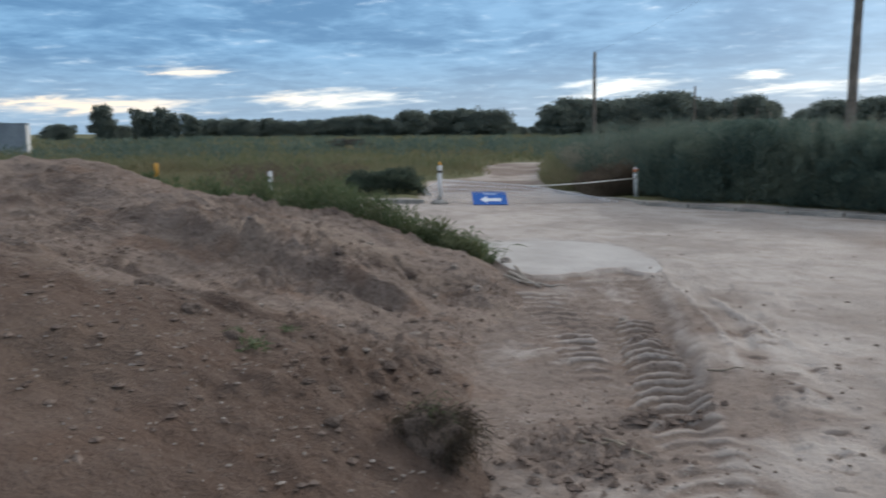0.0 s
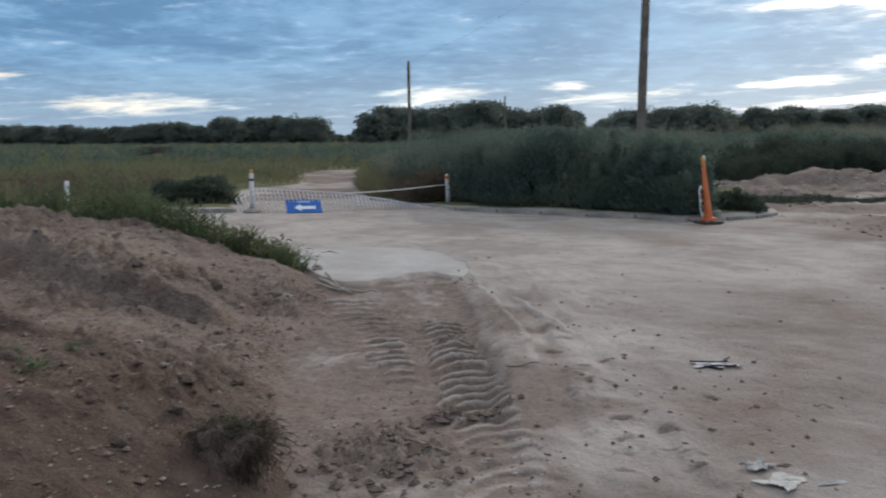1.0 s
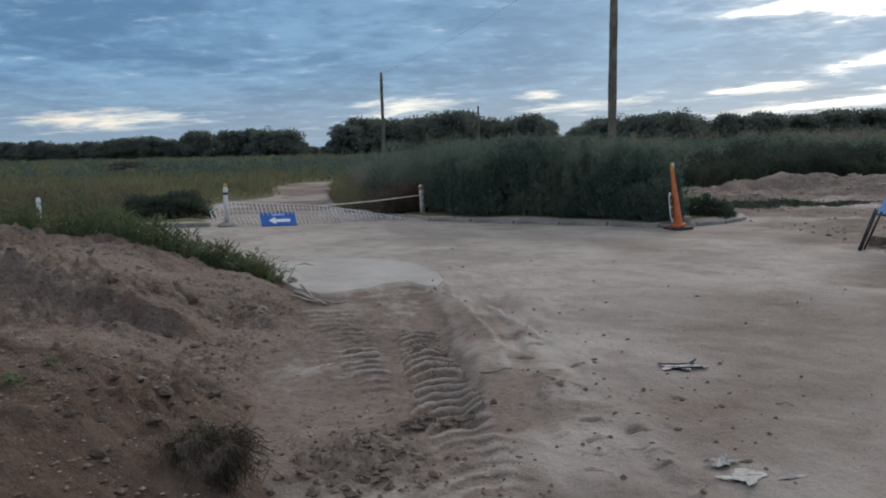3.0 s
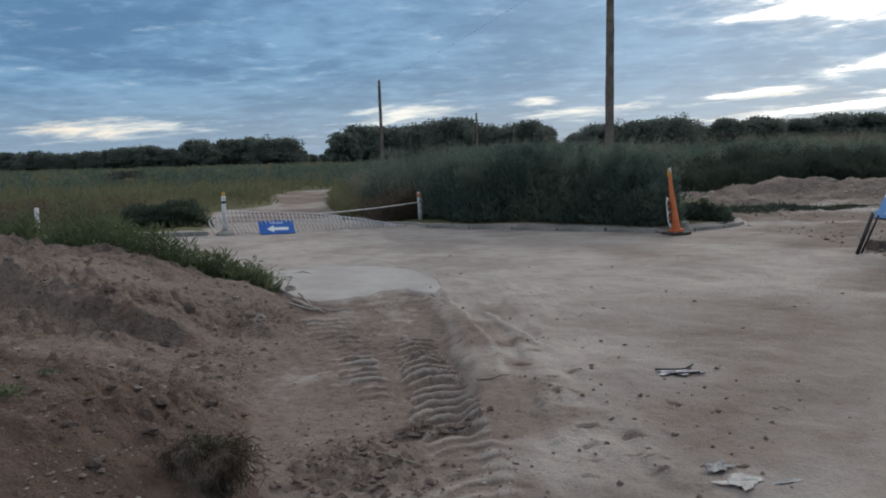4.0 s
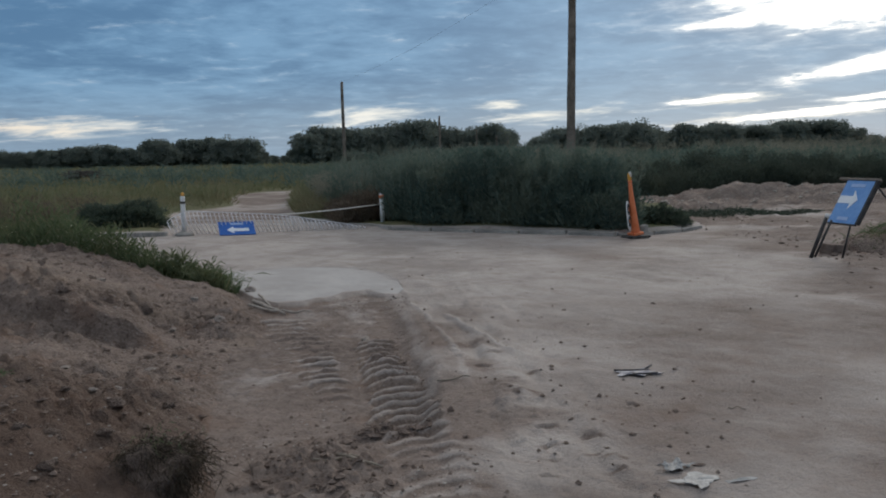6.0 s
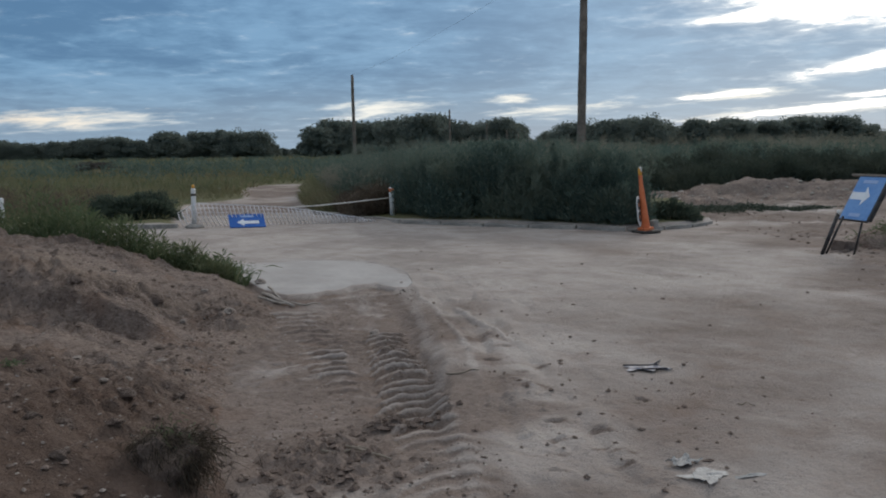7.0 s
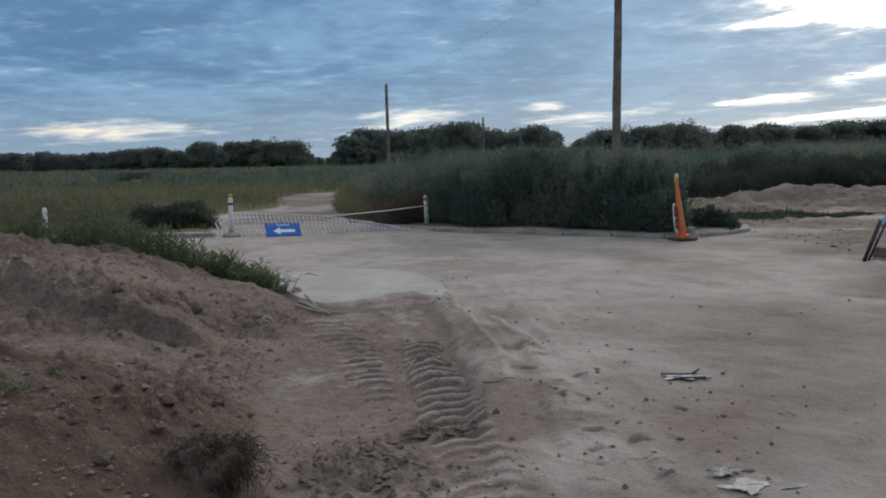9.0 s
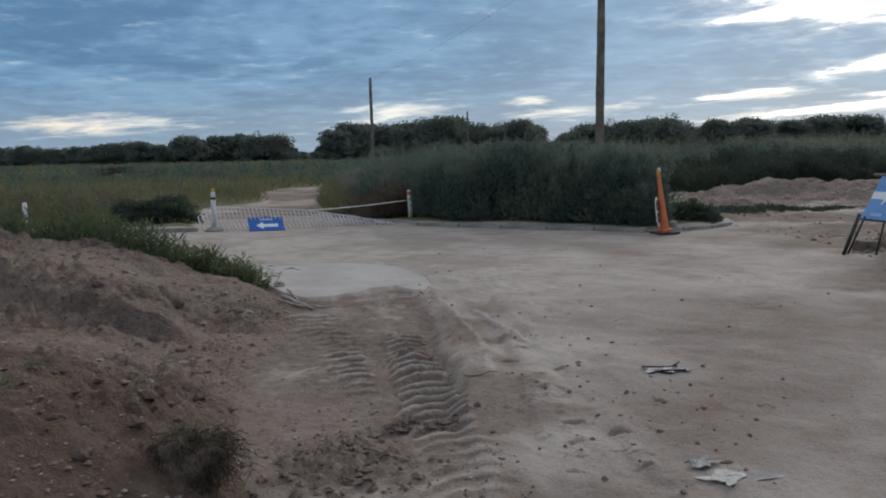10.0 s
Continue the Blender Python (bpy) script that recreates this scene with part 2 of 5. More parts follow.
M_WEED_DRY = leaf_material("dry_weed", ((0.100, 0.076, 0.056), (0.155, 0.122, 0.090), (0.20, 0.165, 0.12)))
M_ROOTS = leaf_material("tangled_roots", ((0.040, 0.032, 0.024), (0.075, 0.058, 0.042), (0.13, 0.105, 0.07)))
M_FIELD = leaf_material("field_grass", ((0.122, 0.134, 0.070), (0.180, 0.186, 0.102), (0.25, 0.228, 0.145)), ((0.215, 0.178, 0.105), 0.13))
M_GRASS = leaf_material("bank_grass", ((0.075, 0.108, 0.050), (0.120, 0.155, 0.078), (0.22, 0.22, 0.13)), ((0.16, 0.165, 0.09), 1.1))
M_BUSH = leaf_material("bush_leaf", ((0.052, 0.072, 0.054), (0.086, 0.110, 0.078), (0.125, 0.142, 0.10)))
# far leaves: the haze of distance is put into their paler, greyer green
M_TREE_HAZED = leaf_material("hazed_tree_leaf", ((0.130, 0.160, 0.142), (0.166, 0.192, 0.160), (0.205, 0.222, 0.176)))
M_BARK = simple("bark", (0.06, 0.05, 0.04), (0.13, 0.11, 0.09), 3, 0.9, 0, 0.8, 0.02)
M_CLOD = simple("earth_clod", (0.128, 0.094, 0.077), (0.250, 0.190, 0.155), 14, 0.95, 0, 0.8, 0.02)
M_PEBBLE = simple("dull_pebble", (0.21, 0.175, 0.15), (0.36, 0.31, 0.27), 20, 0.9, 0, 0.5, 0.01)
M_STONE = simple("pale_stone", (0.30, 0.27, 0.235), (0.47, 0.43, 0.38), 20, 0.85, 0, 0.5, 0.01)
M_KERB = simple("dusty_concrete", (0.20, 0.19, 0.172), (0.37, 0.342, 0.308), 4, 0.9, 0, 0.5, 0.008)
M_POLE = simple("weathered_pole_wood", (0.12, 0.10, 0.08), (0.24, 0.20, 0.165), 3, 0.85, 0, 0.7, 0.01)
M_WHITE = simple("scuffed_white_plastic", (0.52, 0.51, 0.49), (0.70, 0.69, 0.67), 9, 0.5, 0, 0.1)
M_ORANGE = simple("faded_orange_plastic", (0.62, 0.155, 0.055), (0.72, 0.225, 0.10), 6, 0.5, 0, 0.1)
M_AMBER = simple("amber_plastic", (0.62, 0.30, 0.05), (0.72, 0.38, 0.08), 9, 0.5, 0, 0.1)
M_RUBBER = simple("dusty_black_rubber", (0.035, 0.034, 0.033), (0.10, 0.09, 0.08), 12, 0.85, 0, 0.3)
M_BLUE = simple("blue_sign_sheet", (0.022, 0.110, 0.40), (0.036, 0.145, 0.46), 5, 0.45, 0, 0.05)
# sky glare on the tilted panel is mixed into its blue
M_BLUE_GLARE = simple("glare_blue_sheet", (0.12, 0.275, 0.57), (0.18, 0.35, 0.64), 3, 0.35, 0, 0.05)
M_BLUE_PALE = simple("pale_blue_lettering", (0.30, 0.42, 0.66), (0.36, 0.48, 0.70), 9, 0.5, 0, 0.05)
M_SIGN_WHITE = simple("white_sign_sheet", (0.74, 0.76, 0.78), (0.82, 0.83, 0.84), 9, 0.45, 0, 0.05)
M_STEEL = simple("dark_painted_steel", (0.030, 0.030, 0.032), (0.075, 0.070, 0.066), 10, 0.55, 0.3, 0.2)
M_ROPE = simple("white_cord", (0.62, 0.58, 0.53), (0.74, 0.70, 0.65), 30, 0.8)
M_NET = simple("white_plastic_net", (0.70, 0.68, 0.70), (0.80, 0.78, 0.80), 20, 0.6)
M_PAPER = simple("soiled_paper", (0.33, 0.315, 0.295), (0.46, 0.44, 0.415), 16, 0.7, 0, 0.3)
M_LILAC = simple("lilac_foil", (0.16, 0.158, 0.185), (0.25, 0.246, 0.28), 18, 0.5)
M_DARKBIT = simple("charred_strip", (0.035, 0.033, 0.04), (0.07, 0.065, 0.07), 20, 0.7)
M_STICK = simple("dry_stick", (0.20, 0.165, 0.13), (0.33, 0.28, 0.22), 20, 0.9)
M_BATTEN = simple("bleached_batten", (0.28, 0.245, 0.21), (0.40, 0.355, 0.31), 14, 0.85)
M_WIRE = simple("cable_sheath", (0.12, 0.13, 0.15), (0.18, 0.19, 0.21), 9, 0.6)
M_METAL = simple("grey_sheet_metal", (0.22, 0.25, 0.28), (0.31, 0.34, 0.37), 0.8, 0.6, 0.1)


# ---- numbers and meshes ----
def lattice(ix, iy, seed):
    h = (ix.astype(np.int64) * 374761393 + iy.astype(np.int64) * 668265263 + seed * 1442695041) & 0xFFFFFFFF
    h = ((h ^ (h >> 13)) * 1274126177) & 0xFFFFFFFF
    return ((h ^ (h >> 16)) & 0xFFFF) / 65535.0


def vnoise(x, y, seed=0):
    ix, iy = np.floor(x), np.floor(y)
    fx, fy = x - ix, y - iy
    fx, fy = fx * fx * (3 - 2 * fx), fy * fy * (3 - 2 * fy)
    a, b = lattice(ix, iy, seed), lattice(ix + 1, iy, seed)
    c, d = lattice(ix, iy + 1, seed), lattice(ix + 1, iy + 1, seed)
    return (a * (1 - fx) + b * fx) * (1 - fy) + (c * (1 - fx) + d * fx) * fy - 0.5


def fbm(x, y, scale, octaves=4, seed=0):
    out, amp = 0.0, 1.0
    for k in range(octaves):
        out = out + amp * vnoise(x * scale + 17.3 * k, y * scale - 9.1 * k, seed + k)
        scale, amp = scale * 2.03, amp * 0.5
    return out


def lumps(x, y, scale, seed, keep=0.75):
    """Rounded clods of differing size: 0 between them, up to 1 on top."""
    u, v = x * scale, y * scale
    iu, iv = np.floor(u), np.floor(v)
    best = np.zeros_like(u)
    for di in (-1, 0, 1):
        for dj in (-1, 0, 1):
            cu, cv = iu + di, iv + dj
            px, py = cu + lattice(cu, cv, seed), cv + lattice(cu, cv, seed + 1)
            s = lattice(cu, cv, seed + 2)
            r = 0.22 + 0.55 * s * s
            d2 = ((u - px) ** 2 + (v - py) ** 2) / (r * r)
            best = np.maximum(best, np.sqrt(np.maximum(1 - d2, 0)) * r * (lattice(cu, cv, seed + 3) < keep))
    return best


def sstep(a, b, x):
    t = np.clip((x - a) / (b - a), 0, 1)
    return t * t * (3 - 2 * t)


def lerp_at(v, xs, ys):
    return np.interp(v, xs, ys)


def bank_x(y):
    """The edge where the carriageway stands above the dug-out verge."""
    return lerp_at(y, (0, 3.0, 3.83, 4.58, 5.32, 6.15, 7.0, 8.3, 9.2, 11), (1.35, 1.70, 1.77, 1.84, 1.96, 2.05, 2.15, 2.20, 2.30, 2.5))


def slab_y(x):
    """The broken near edge of the concrete."""
    return lerp_at(x, (-2, 0.4, 0.68, 0.92, 1.2, 1.48, 1.69, 1.96, 2.12, 2.25, 2.36, 2.5), (11.5, 10.3, 9.17, 8.86, 8.86, 9.06, 9.38, 9.46, 9.16, 9.08, 9.3, 11.0)) + 0.07 * fbm(x, x * 0, 4.5, 3, 5)


def kerb_y(x):
    return lerp_at(x, (-30, -1.2, 3.2, 7.1, 7.9, 8.6, 9.5, 12), (18.1, 17.8, 17.3, 14.1, 14.4, 14.65, 15.3, 22))


def lane(x, y):
    """1 on the closed earth lane that leads away, 0 off it."""
    lo = lerp_at(y, (17, 18.5, 21, 24.5, 26.2, 28.3, 32, 37, 40, 48), (-1.25, -1.35, -1.6, -1.8, -0.8, -0.2, -0.5, -0.3, 0.8, -3.0))
    hi = lerp_at(y, (17, 18, 19.2, 20.8, 23, 26, 33, 37, 40, 48), (3.3, 3.0, 2.6, 1.75, 1.6, 1.65, 1.9, 2.2, 3.0, 0.0))
    w = 0.25 + 0.012 * y
    return sstep(-w, w, x - lo) * sstep(-w, w, hi - x) * sstep(42, 37, y)


def side_way(x, y):
    """1 on the track that passes between kerb and spoil heap."""
    return sstep(9.0, 10.2, x) * sstep(20.5, 18.0, y)


def field_mask(x, y):
    """1 on the grown land behind the kerbs."""
    back = sstep(0.05, 0.45, y - kerb_y(x))
    return back * (1 - lane(x, y)) * (1 - side_way(x, y))


# tyre rows: y along the row, its centre, half its width, bar spacing, height, bow of the bars
LUG_ROWS = (((3.3, 4.2, 5.0, 6.0, 7.15), (1.56, 1.60, 1.64, 1.67, 1.70), (0.20, 0.20, 0.20, 0.18, 0.16), 0.176, 0.044, 0.13),
            ((5.2, 6.0, 7.0, 7.8, 8.3), (1.24, 1.20, 1.14, 0.98, 0.90), (0.12, 0.15, 0.20, 0.28, 0.26), 0.185, 0.019, 0.05))


def lug_marks(x, y, row):
    """Height of the tyre bars, the hollows before them, and where the row runs."""
    along, mid, half, gap, high, bend = row
    u = (x - lerp_at(y, along, mid)) / lerp_at(y, along, half)
    v = np.clip(u, -1.2, 1.2)
    bow = -0.9 * bend * (v - 0.12) ** 2 + 0.30 * bend * v * sstep(4.6, 5.6, y)
    ph = (y - bow + 0.05 * fbm(x, y, 2.6, 3, 31) + 0.006 * fbm(x, y, 9, 2, 34)) / gap
    cell = np.floor(ph)
    saw = ph - cell
    whole = np.clip(0.92 + 0.9 * fbm(x + 0.37 * cell, 0.2 * y, 2.6, 2, 32), 0.35, 1.25)
    bar = sstep(0.0, 0.20, saw) * (1 - 0.95 * sstep(0.20, 0.64, saw)) * whole
    hollow = np.maximum(sstep(0.64, 0.92, saw), sstep(0.12, 0.0, saw)) * whole
    inside = sstep(1.12, 0.86, np.abs(u + 0.45 * fbm(x + 0.2 * cell, y, 5.0, 2, 33))) * sstep(along[0] - 0.2, along[0] + 0.3, y) * sstep(along[-1] + 0.15, along[-1] - 0.25, y)
    return bar, hollow, inside


def ridge(x, y, ys_, xs_, wide):
    """1 on a thin crest that follows the given line, falling off to its sides."""
    on = sstep(ys_[0] - 0.1, ys_[0] + 0.3, y) * sstep(ys_[-1] + 0.1, ys_[-1] - 0.3, y)
    return on * np.exp(-((x - lerp_at(y, ys_, xs_) - 0.03 * fbm(y, y * 0, 3.0, 2, 36)) / wide) ** 2)


CRESTS = (((5.0, 5.84, 6.66, 7.59, 8.42, 9.6), (2.10, 2.23, 2.29, 2.32, 2.30, 2.36), 0.028, 0.014),
          ((5.8, 6.1, 6.5, 6.9, 7.8), (2.66, 2.63, 2.60, 2.58, 2.50), 0.030, 0.020),
          ((4.6, 4.9, 5.1), (2.45, 2.36, 2.22), 0.035, 0.030))
# heel and tread dents in the road: x, y, half sizes
PRINTS = ((2.35, 4.13, 0.05, 0.025), (2.26, 3.86, 0.07, 0.018), (2.19, 3.68, 0.07, 0.025), (2.12, 3.45, 0.05, 0.02), (2.53, 3.95, 0.05, 0.03), (2.56, 3.90, 0.05, 0.02), (2.44, 3.68, 0.06, 0.02), (2.50, 3.62, 0.06, 0.02), (2.47, 3.44, 0.06, 0.03),
          (2.82, 3.73, 0.06, 0.018), (2.56, 3.58, 0.04, 0.02), (2.51, 5.94, 0.07, 0.04), (2.34, 5.54, 0.05, 0.04), (2.43, 5.15, 0.04, 0.035), (2.42, 4.78, 0.09, 0.025), (2.62, 5.30, 0.04, 0.03), (3.0, 4.4, 0.03, 0.03), (2.30, 5.02, 0.08, 0.02))


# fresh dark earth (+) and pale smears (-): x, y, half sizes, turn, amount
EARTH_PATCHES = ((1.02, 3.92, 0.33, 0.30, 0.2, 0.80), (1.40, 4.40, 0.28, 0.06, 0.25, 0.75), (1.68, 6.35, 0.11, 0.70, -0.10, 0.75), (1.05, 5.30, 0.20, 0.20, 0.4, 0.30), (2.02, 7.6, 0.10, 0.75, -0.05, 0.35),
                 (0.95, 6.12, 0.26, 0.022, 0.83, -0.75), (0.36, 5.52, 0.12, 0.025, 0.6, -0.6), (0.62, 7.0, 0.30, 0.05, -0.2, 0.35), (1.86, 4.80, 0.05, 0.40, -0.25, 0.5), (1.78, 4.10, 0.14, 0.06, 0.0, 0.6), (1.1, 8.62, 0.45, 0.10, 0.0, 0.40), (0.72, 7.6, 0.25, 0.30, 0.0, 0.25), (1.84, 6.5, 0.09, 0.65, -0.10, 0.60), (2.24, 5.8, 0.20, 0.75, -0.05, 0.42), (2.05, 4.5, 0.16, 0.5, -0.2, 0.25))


def turned(u, v, a):
    return u * math.cos(a) + v * math.sin(a), -u * math.sin(a) + v * math.cos(a)


def dug_out(x, y):
    """1 on the floor of the dug-out verge, 0 on the carriageway and the slab."""
    w = lerp_at(y, (3.0, 4.5, 7.0, 9.0), (0.06, 0.08, 0.17, 0.15))
    off = x - bank_x(y) - 0.07 * fbm(x, y, 2.2, 3, 13)
    return sstep(0.35 * w, -1.65 * w, off) * sstep(0.03, -0.16, y - slab_y(x))


def ground_z(x, y):
    z = 0.035 * fbm(x, y, 0.35, 3, 11) + 0.012 * fbm(x, y, 2.2, 3, 12)
    near = sstep(13, 9, y)
    dug = dug_out(x, y)
    z = z - lerp_at(y, (3.2, 4.2, 5.0, 7.5, 8.8), (0.02, 0.06, 0.12, 0.11, 0.05)) * dug
    crumb = fbm(x, y, 7, 4, 21)
    z = z + near * (0.020 * crumb + 0.012 * fbm(x, y, 22, 2, 22)) * (0.40 + 0.60 * dug)
    wx, wy = x + 0.04 * fbm(x, y, 7, 2, 23), y + 0.04 * fbm(x, y, 7, 2, 24)
    z = z + near * dug * np.clip(0.05 + 1.6 * fbm(x, y, 0.9, 2, 25), 0, 1) * (0.035 * lumps(wx, wy, 9.5, 921, 0.4) + 0.03 * lumps(wx, wy, 19, 925, 0.5))
    # lug marks of a tractor tyre, two rows
    for row in LUG_ROWS:
        bar, hollow, inside = lug_marks(x, y, row)
        z = z + row[4] * (bar - 0.70 * hollow - 0.20) * inside * (0.22 + 0.78 * sstep(4.1, 4.7, y))
    # heaps of crumbled earth
    for (px, py, rx, ry, ang, amount), high in zip(EARTH_PATCHES[:3], (0.070, 0.050, 0.022)):
        u, v = turned(x - px, y - py, ang)
        z = z + np.exp(-(u / rx) ** 2 - (v / ry) ** 2) * (0.35 * high + high * lumps(wx, wy, 11, 951, 0.8) + 1.3 * high * lumps(wx, wy, 24, 955, 0.8))
    # crests of pressed-up crust along the edge, and dents of heels and treads
    for ys_, xs_, wide, high in CRESTS:
        z = z + high * ridge(x, y, ys_, xs_, wide) * np.clip(0.8 + 1.6 * fbm(x, y, 2.0, 2, 37), 0.1, 1.5)
    for k, (px, py, rx, ry) in enumerate(PRINTS):
        u, v = turned(x - px + 0.06 * crumb, y - py + 0.05 * fbm(x, y, 11, 3, 38), 0.5 * math.sin(k * 2.1))
        r2 = (u / rx) ** 2 + (v / ry) ** 2
        z = z - 0.020 * np.exp(-r2 * r2) * (0.8 + 2.2 * crumb) + 0.006 * np.exp(-((np.sqrt(r2) - 1.35) / 0.3) ** 2)
    # the scuffed strip beside the edge, and lesser ruts along it
    strip = sstep(-0.05, 0.25, x - bank_x(y)) * sstep(1.5, 0.8, x - bank_x(y)) * near
    z = z + strip * (0.030 * fbm(x * 1.0, y * 0.55, 4.5, 3, 39) + np.clip(0.10 + 1.5 * fbm(x, y, 1.3, 2, 42), 0, 1) * (0.018 * lumps(wx, wy, 11.0, 941, 0.3) + 0.035 * lumps(wx, wy, 22, 945, 0.4)))
    for off, deep, wide in ((0.30, 0.016, 0.05), (0.62, 0.012, 0.05), (0.98, 0.010, 0.06)):
        rx = bank_x(y) + off + 0.06 * np.sin(y * 0.9 + off * 7)
        cut = np.exp(-(((x - rx) / wide) ** 2)) - 0.6 * np.exp(-(((x - rx - 1.9 * wide) / wide) ** 2))
        z = z - deep * cut * sstep(2, 3, y) * sstep(9.0, 7.2, y) * np.clip(0.5 + 2.4 * fbm(x, y, 1.6, 3, 41), 0, 2)
    # grit and shallow scrapes over the open road
    z = z + 0.010 * fbm(x * 0.8 + 0.5 * y, y * 0.45, 3.0, 4, 61) * sstep(2.4, 3.4, x) * sstep(13, 10, y)
    behind = sstep(0.0, 0.30, y - kerb_y(x)) * (1 - lane(x, y)) * (1 - side_way(x, y))
    churned = sstep(8.6, 10.5, x) * sstep(9.5, 12, y) * sstep(24, 20, y)
    z = z + (0.07 * fbm(x, y, 0.8, 4, 72) + 0.06 * fbm(x, y, 2.6, 4, 73) + 0.07 * lumps(x, y, 3.0, 961, 0.5)) * churned
    z = z + behind * (0.10 + 0.10 * fbm(x, y, 0.25, 3, 71))
    return z


def foot_x(y):
    return lerp_at(y, (-4, 0, 3.4, 4.7, 6.2, 7.0, 8.0, 8.8, 9.8, 10.8, 13), (-0.55, -0.05, 0.72, 0.50, 0.42, 0.62, 0.84, 0.80, 0.55, -0.4, -4.5))


def mound_z(x, y):
    d = foot_x(y) + 0.10 * fbm(x, y, 1.3, 3, 83) - x
    w = lerp_at(y, (-3, 2.5, 4.5, 6.3, 8.0, 9.2, 10.5), (2.6, 2.1, 2.3, 3.6, 3.5, 2.7, 2.7))
    h = 1.36 * (1 - np.exp(-np.maximum(d, 0) / w)) - 0.16 * sstep(0.15, -0.4, d) - 0.06
    h = h * (1 - 0.75 * sstep(9.6, 13.5, y + 0.25 * fbm(x, y, 0.9, 2, 84))) - 0.05 * sstep(10, 13.5, y)
    h = h - 1.6 * sstep(-6.8, -9.6, x) - 1.6 * sstep(-1.2, -3.8, y)
    # the front half lies lower than the crest
    h = h * (1 - 0.22 * sstep(9.2, 7.2, y) * sstep(4.8, 6.2, y))
    h = h - 0.10 * sstep(8.4, 9.2, y) * sstep(-4.2, -1.8, x) * sstep(0.2, -0.4, x)
    h = h + 0.11 * sstep(-3.2, -4.1, x) * sstep(8.0, 9.3, y) * sstep(11.6, 10.2, y)
    up = sstep(0.0, 0.5, d)
    h = h + up * (0.15 * fbm(x, y, 0.9, 3, 85) + 0.055 * fbm(x, y, 3.2, 4, 86))
    # slumped scarps: a drop that wanders down the face
    sc = (y - 6.9) + 0.42 * (x + 0.9) + 0.35 * fbm(x, y, 1.2, 2, 87)
    h = h + up * 0.17 * (sstep(-0.07, 0.07, sc) - sstep(0.1, 1.3, sc)) * sstep(0.1, -0.4, x) * sstep(-3.6, -2.4, x)
    s2 = (y - 5.2) + 0.55 * (x + 1.6) + 0.5 * fbm(x, y, 0.9, 3, 93)
    h = h + up * 0.07 * (sstep(-0.06, 0.06, s2) - sstep(0.1, 1.0, s2)) * sstep(-0.2, -0.8, x)
    rough = 0.35 + 0.65 * up
    wx, wy = x + 0.10 * fbm(x, y, 7, 3, 90), y + 0.10 * fbm(x, y, 7, 3, 91)
    patchy = np.clip(0.26 + 1.5 * fbm(x, y, 0.9, 3, 92), 0.06, 1.0)
    h = h + rough * patchy * (0.08 * lumps(wx, wy, 4.2, 901, 0.4) + 0.10 * lumps(wx, wy, 9.0, 905, 0.6) + 0.08 * lumps(wx, wy, 17.0, 909, 0.75))
    h = h + rough * (0.022 + 0.030 * patchy) * fbm(x, y, 7, 3, 88) + rough * (0.012 + 0.016 * patchy) * fbm(x, y, 18, 2, 89)
    return h - 0.05


def mesh_from(name, verts, faces, mats=(), smooth=False):
    """A mesh out of number arrays; all faces have the same number of corners."""
    verts, faces = np.asarray(verts, dtype=np.float32), np.asarray(faces, dtype=np.int32)
    me = bpy.data.meshes.new(name)
    me.vertices.add(len(verts))
    me.vertices.foreach_set("co", verts.ravel())
    k = faces.shape[1]
    me.loops.add(faces.size)
    me.loops.foreach_set("vertex_index", faces.ravel())
    me.polygons.add(len(faces))
    me.polygons.foreach_set("loop_start", np.arange(len(faces), dtype=np.int32) * k)
    me.polygons.foreach_set("use_smooth", np.full(len(faces), smooth))
    for m in mats:
        me.materials.append(m)
    me.update(calc_edges=True)
    me.validate()
    return me


def sheet(name, xs, ys, height, mat):
    gx, gy = np.meshgrid(xs, ys)
    verts = np.stack((gx, gy, height(gx, gy)), -1).reshape(-1, 3)
    nx, ny = len(xs), len(ys)
    i = (np.arange(ny - 1)[:, None] * nx + np.arange(nx - 1)[None, :]).ravel()
    me = mesh_from(name, verts, np.stack((i, i + 1, i + nx + 1, i + nx), 1), (mat,), True)
    return me, gx, gy


def steps(lo, hi, fine, grow=1.06, out_lo=3000.0, out_hi=3000.0, more=()):
    a = list(np.arange(lo, hi, fine))
    for upto, gap in more:
        a += list(np.arange(a[-1] + gap, upto, gap))
    d, v = a[-1] - a[-2], a[-1]
    while v < out_hi:
        d *= grow
        v += d
        a.append(v)
    d, v, b = fine, lo, []
    while v > -out_lo:
        d *= grow
        v -= d
        b.append(v)
    return np.array(b[::-1] + a)


def part(name, geo, mat, parent=None, label=""):
    """Links a bmesh or mesh as ONE mesh object, under a thing or part if given."""
    if isinstance(geo, bmesh.types.BMesh):
        me = bpy.data.meshes.new(name)
        geo.to_mesh(me)
        geo.free()
    else:
        me = geo
    if mat and not me.materials:
        me.materials.append(mat)
    ob = new(name, me)
    if parent:
        ob.parent = parent
    if label:
        ob["label"] = label
    return ob


def box(size, at=(0, 0, 0), turn=None, soft=0.0, bm=None):
    bm = bm or bmesh.new()
    m = Matrix.Translation(at) @ (turn or Matrix()) @ Matrix.Diagonal((*size, 1))
    r = bmesh.ops.create_cube(bm, size=1, matrix=m)
    if soft:
        es = list({e for v in r["verts"] for e in v.link_edges})
        bmesh.ops.bevel(bm, geom=es, offset=soft, segments=2, affect="EDGES", profile=0.6)
    return bm


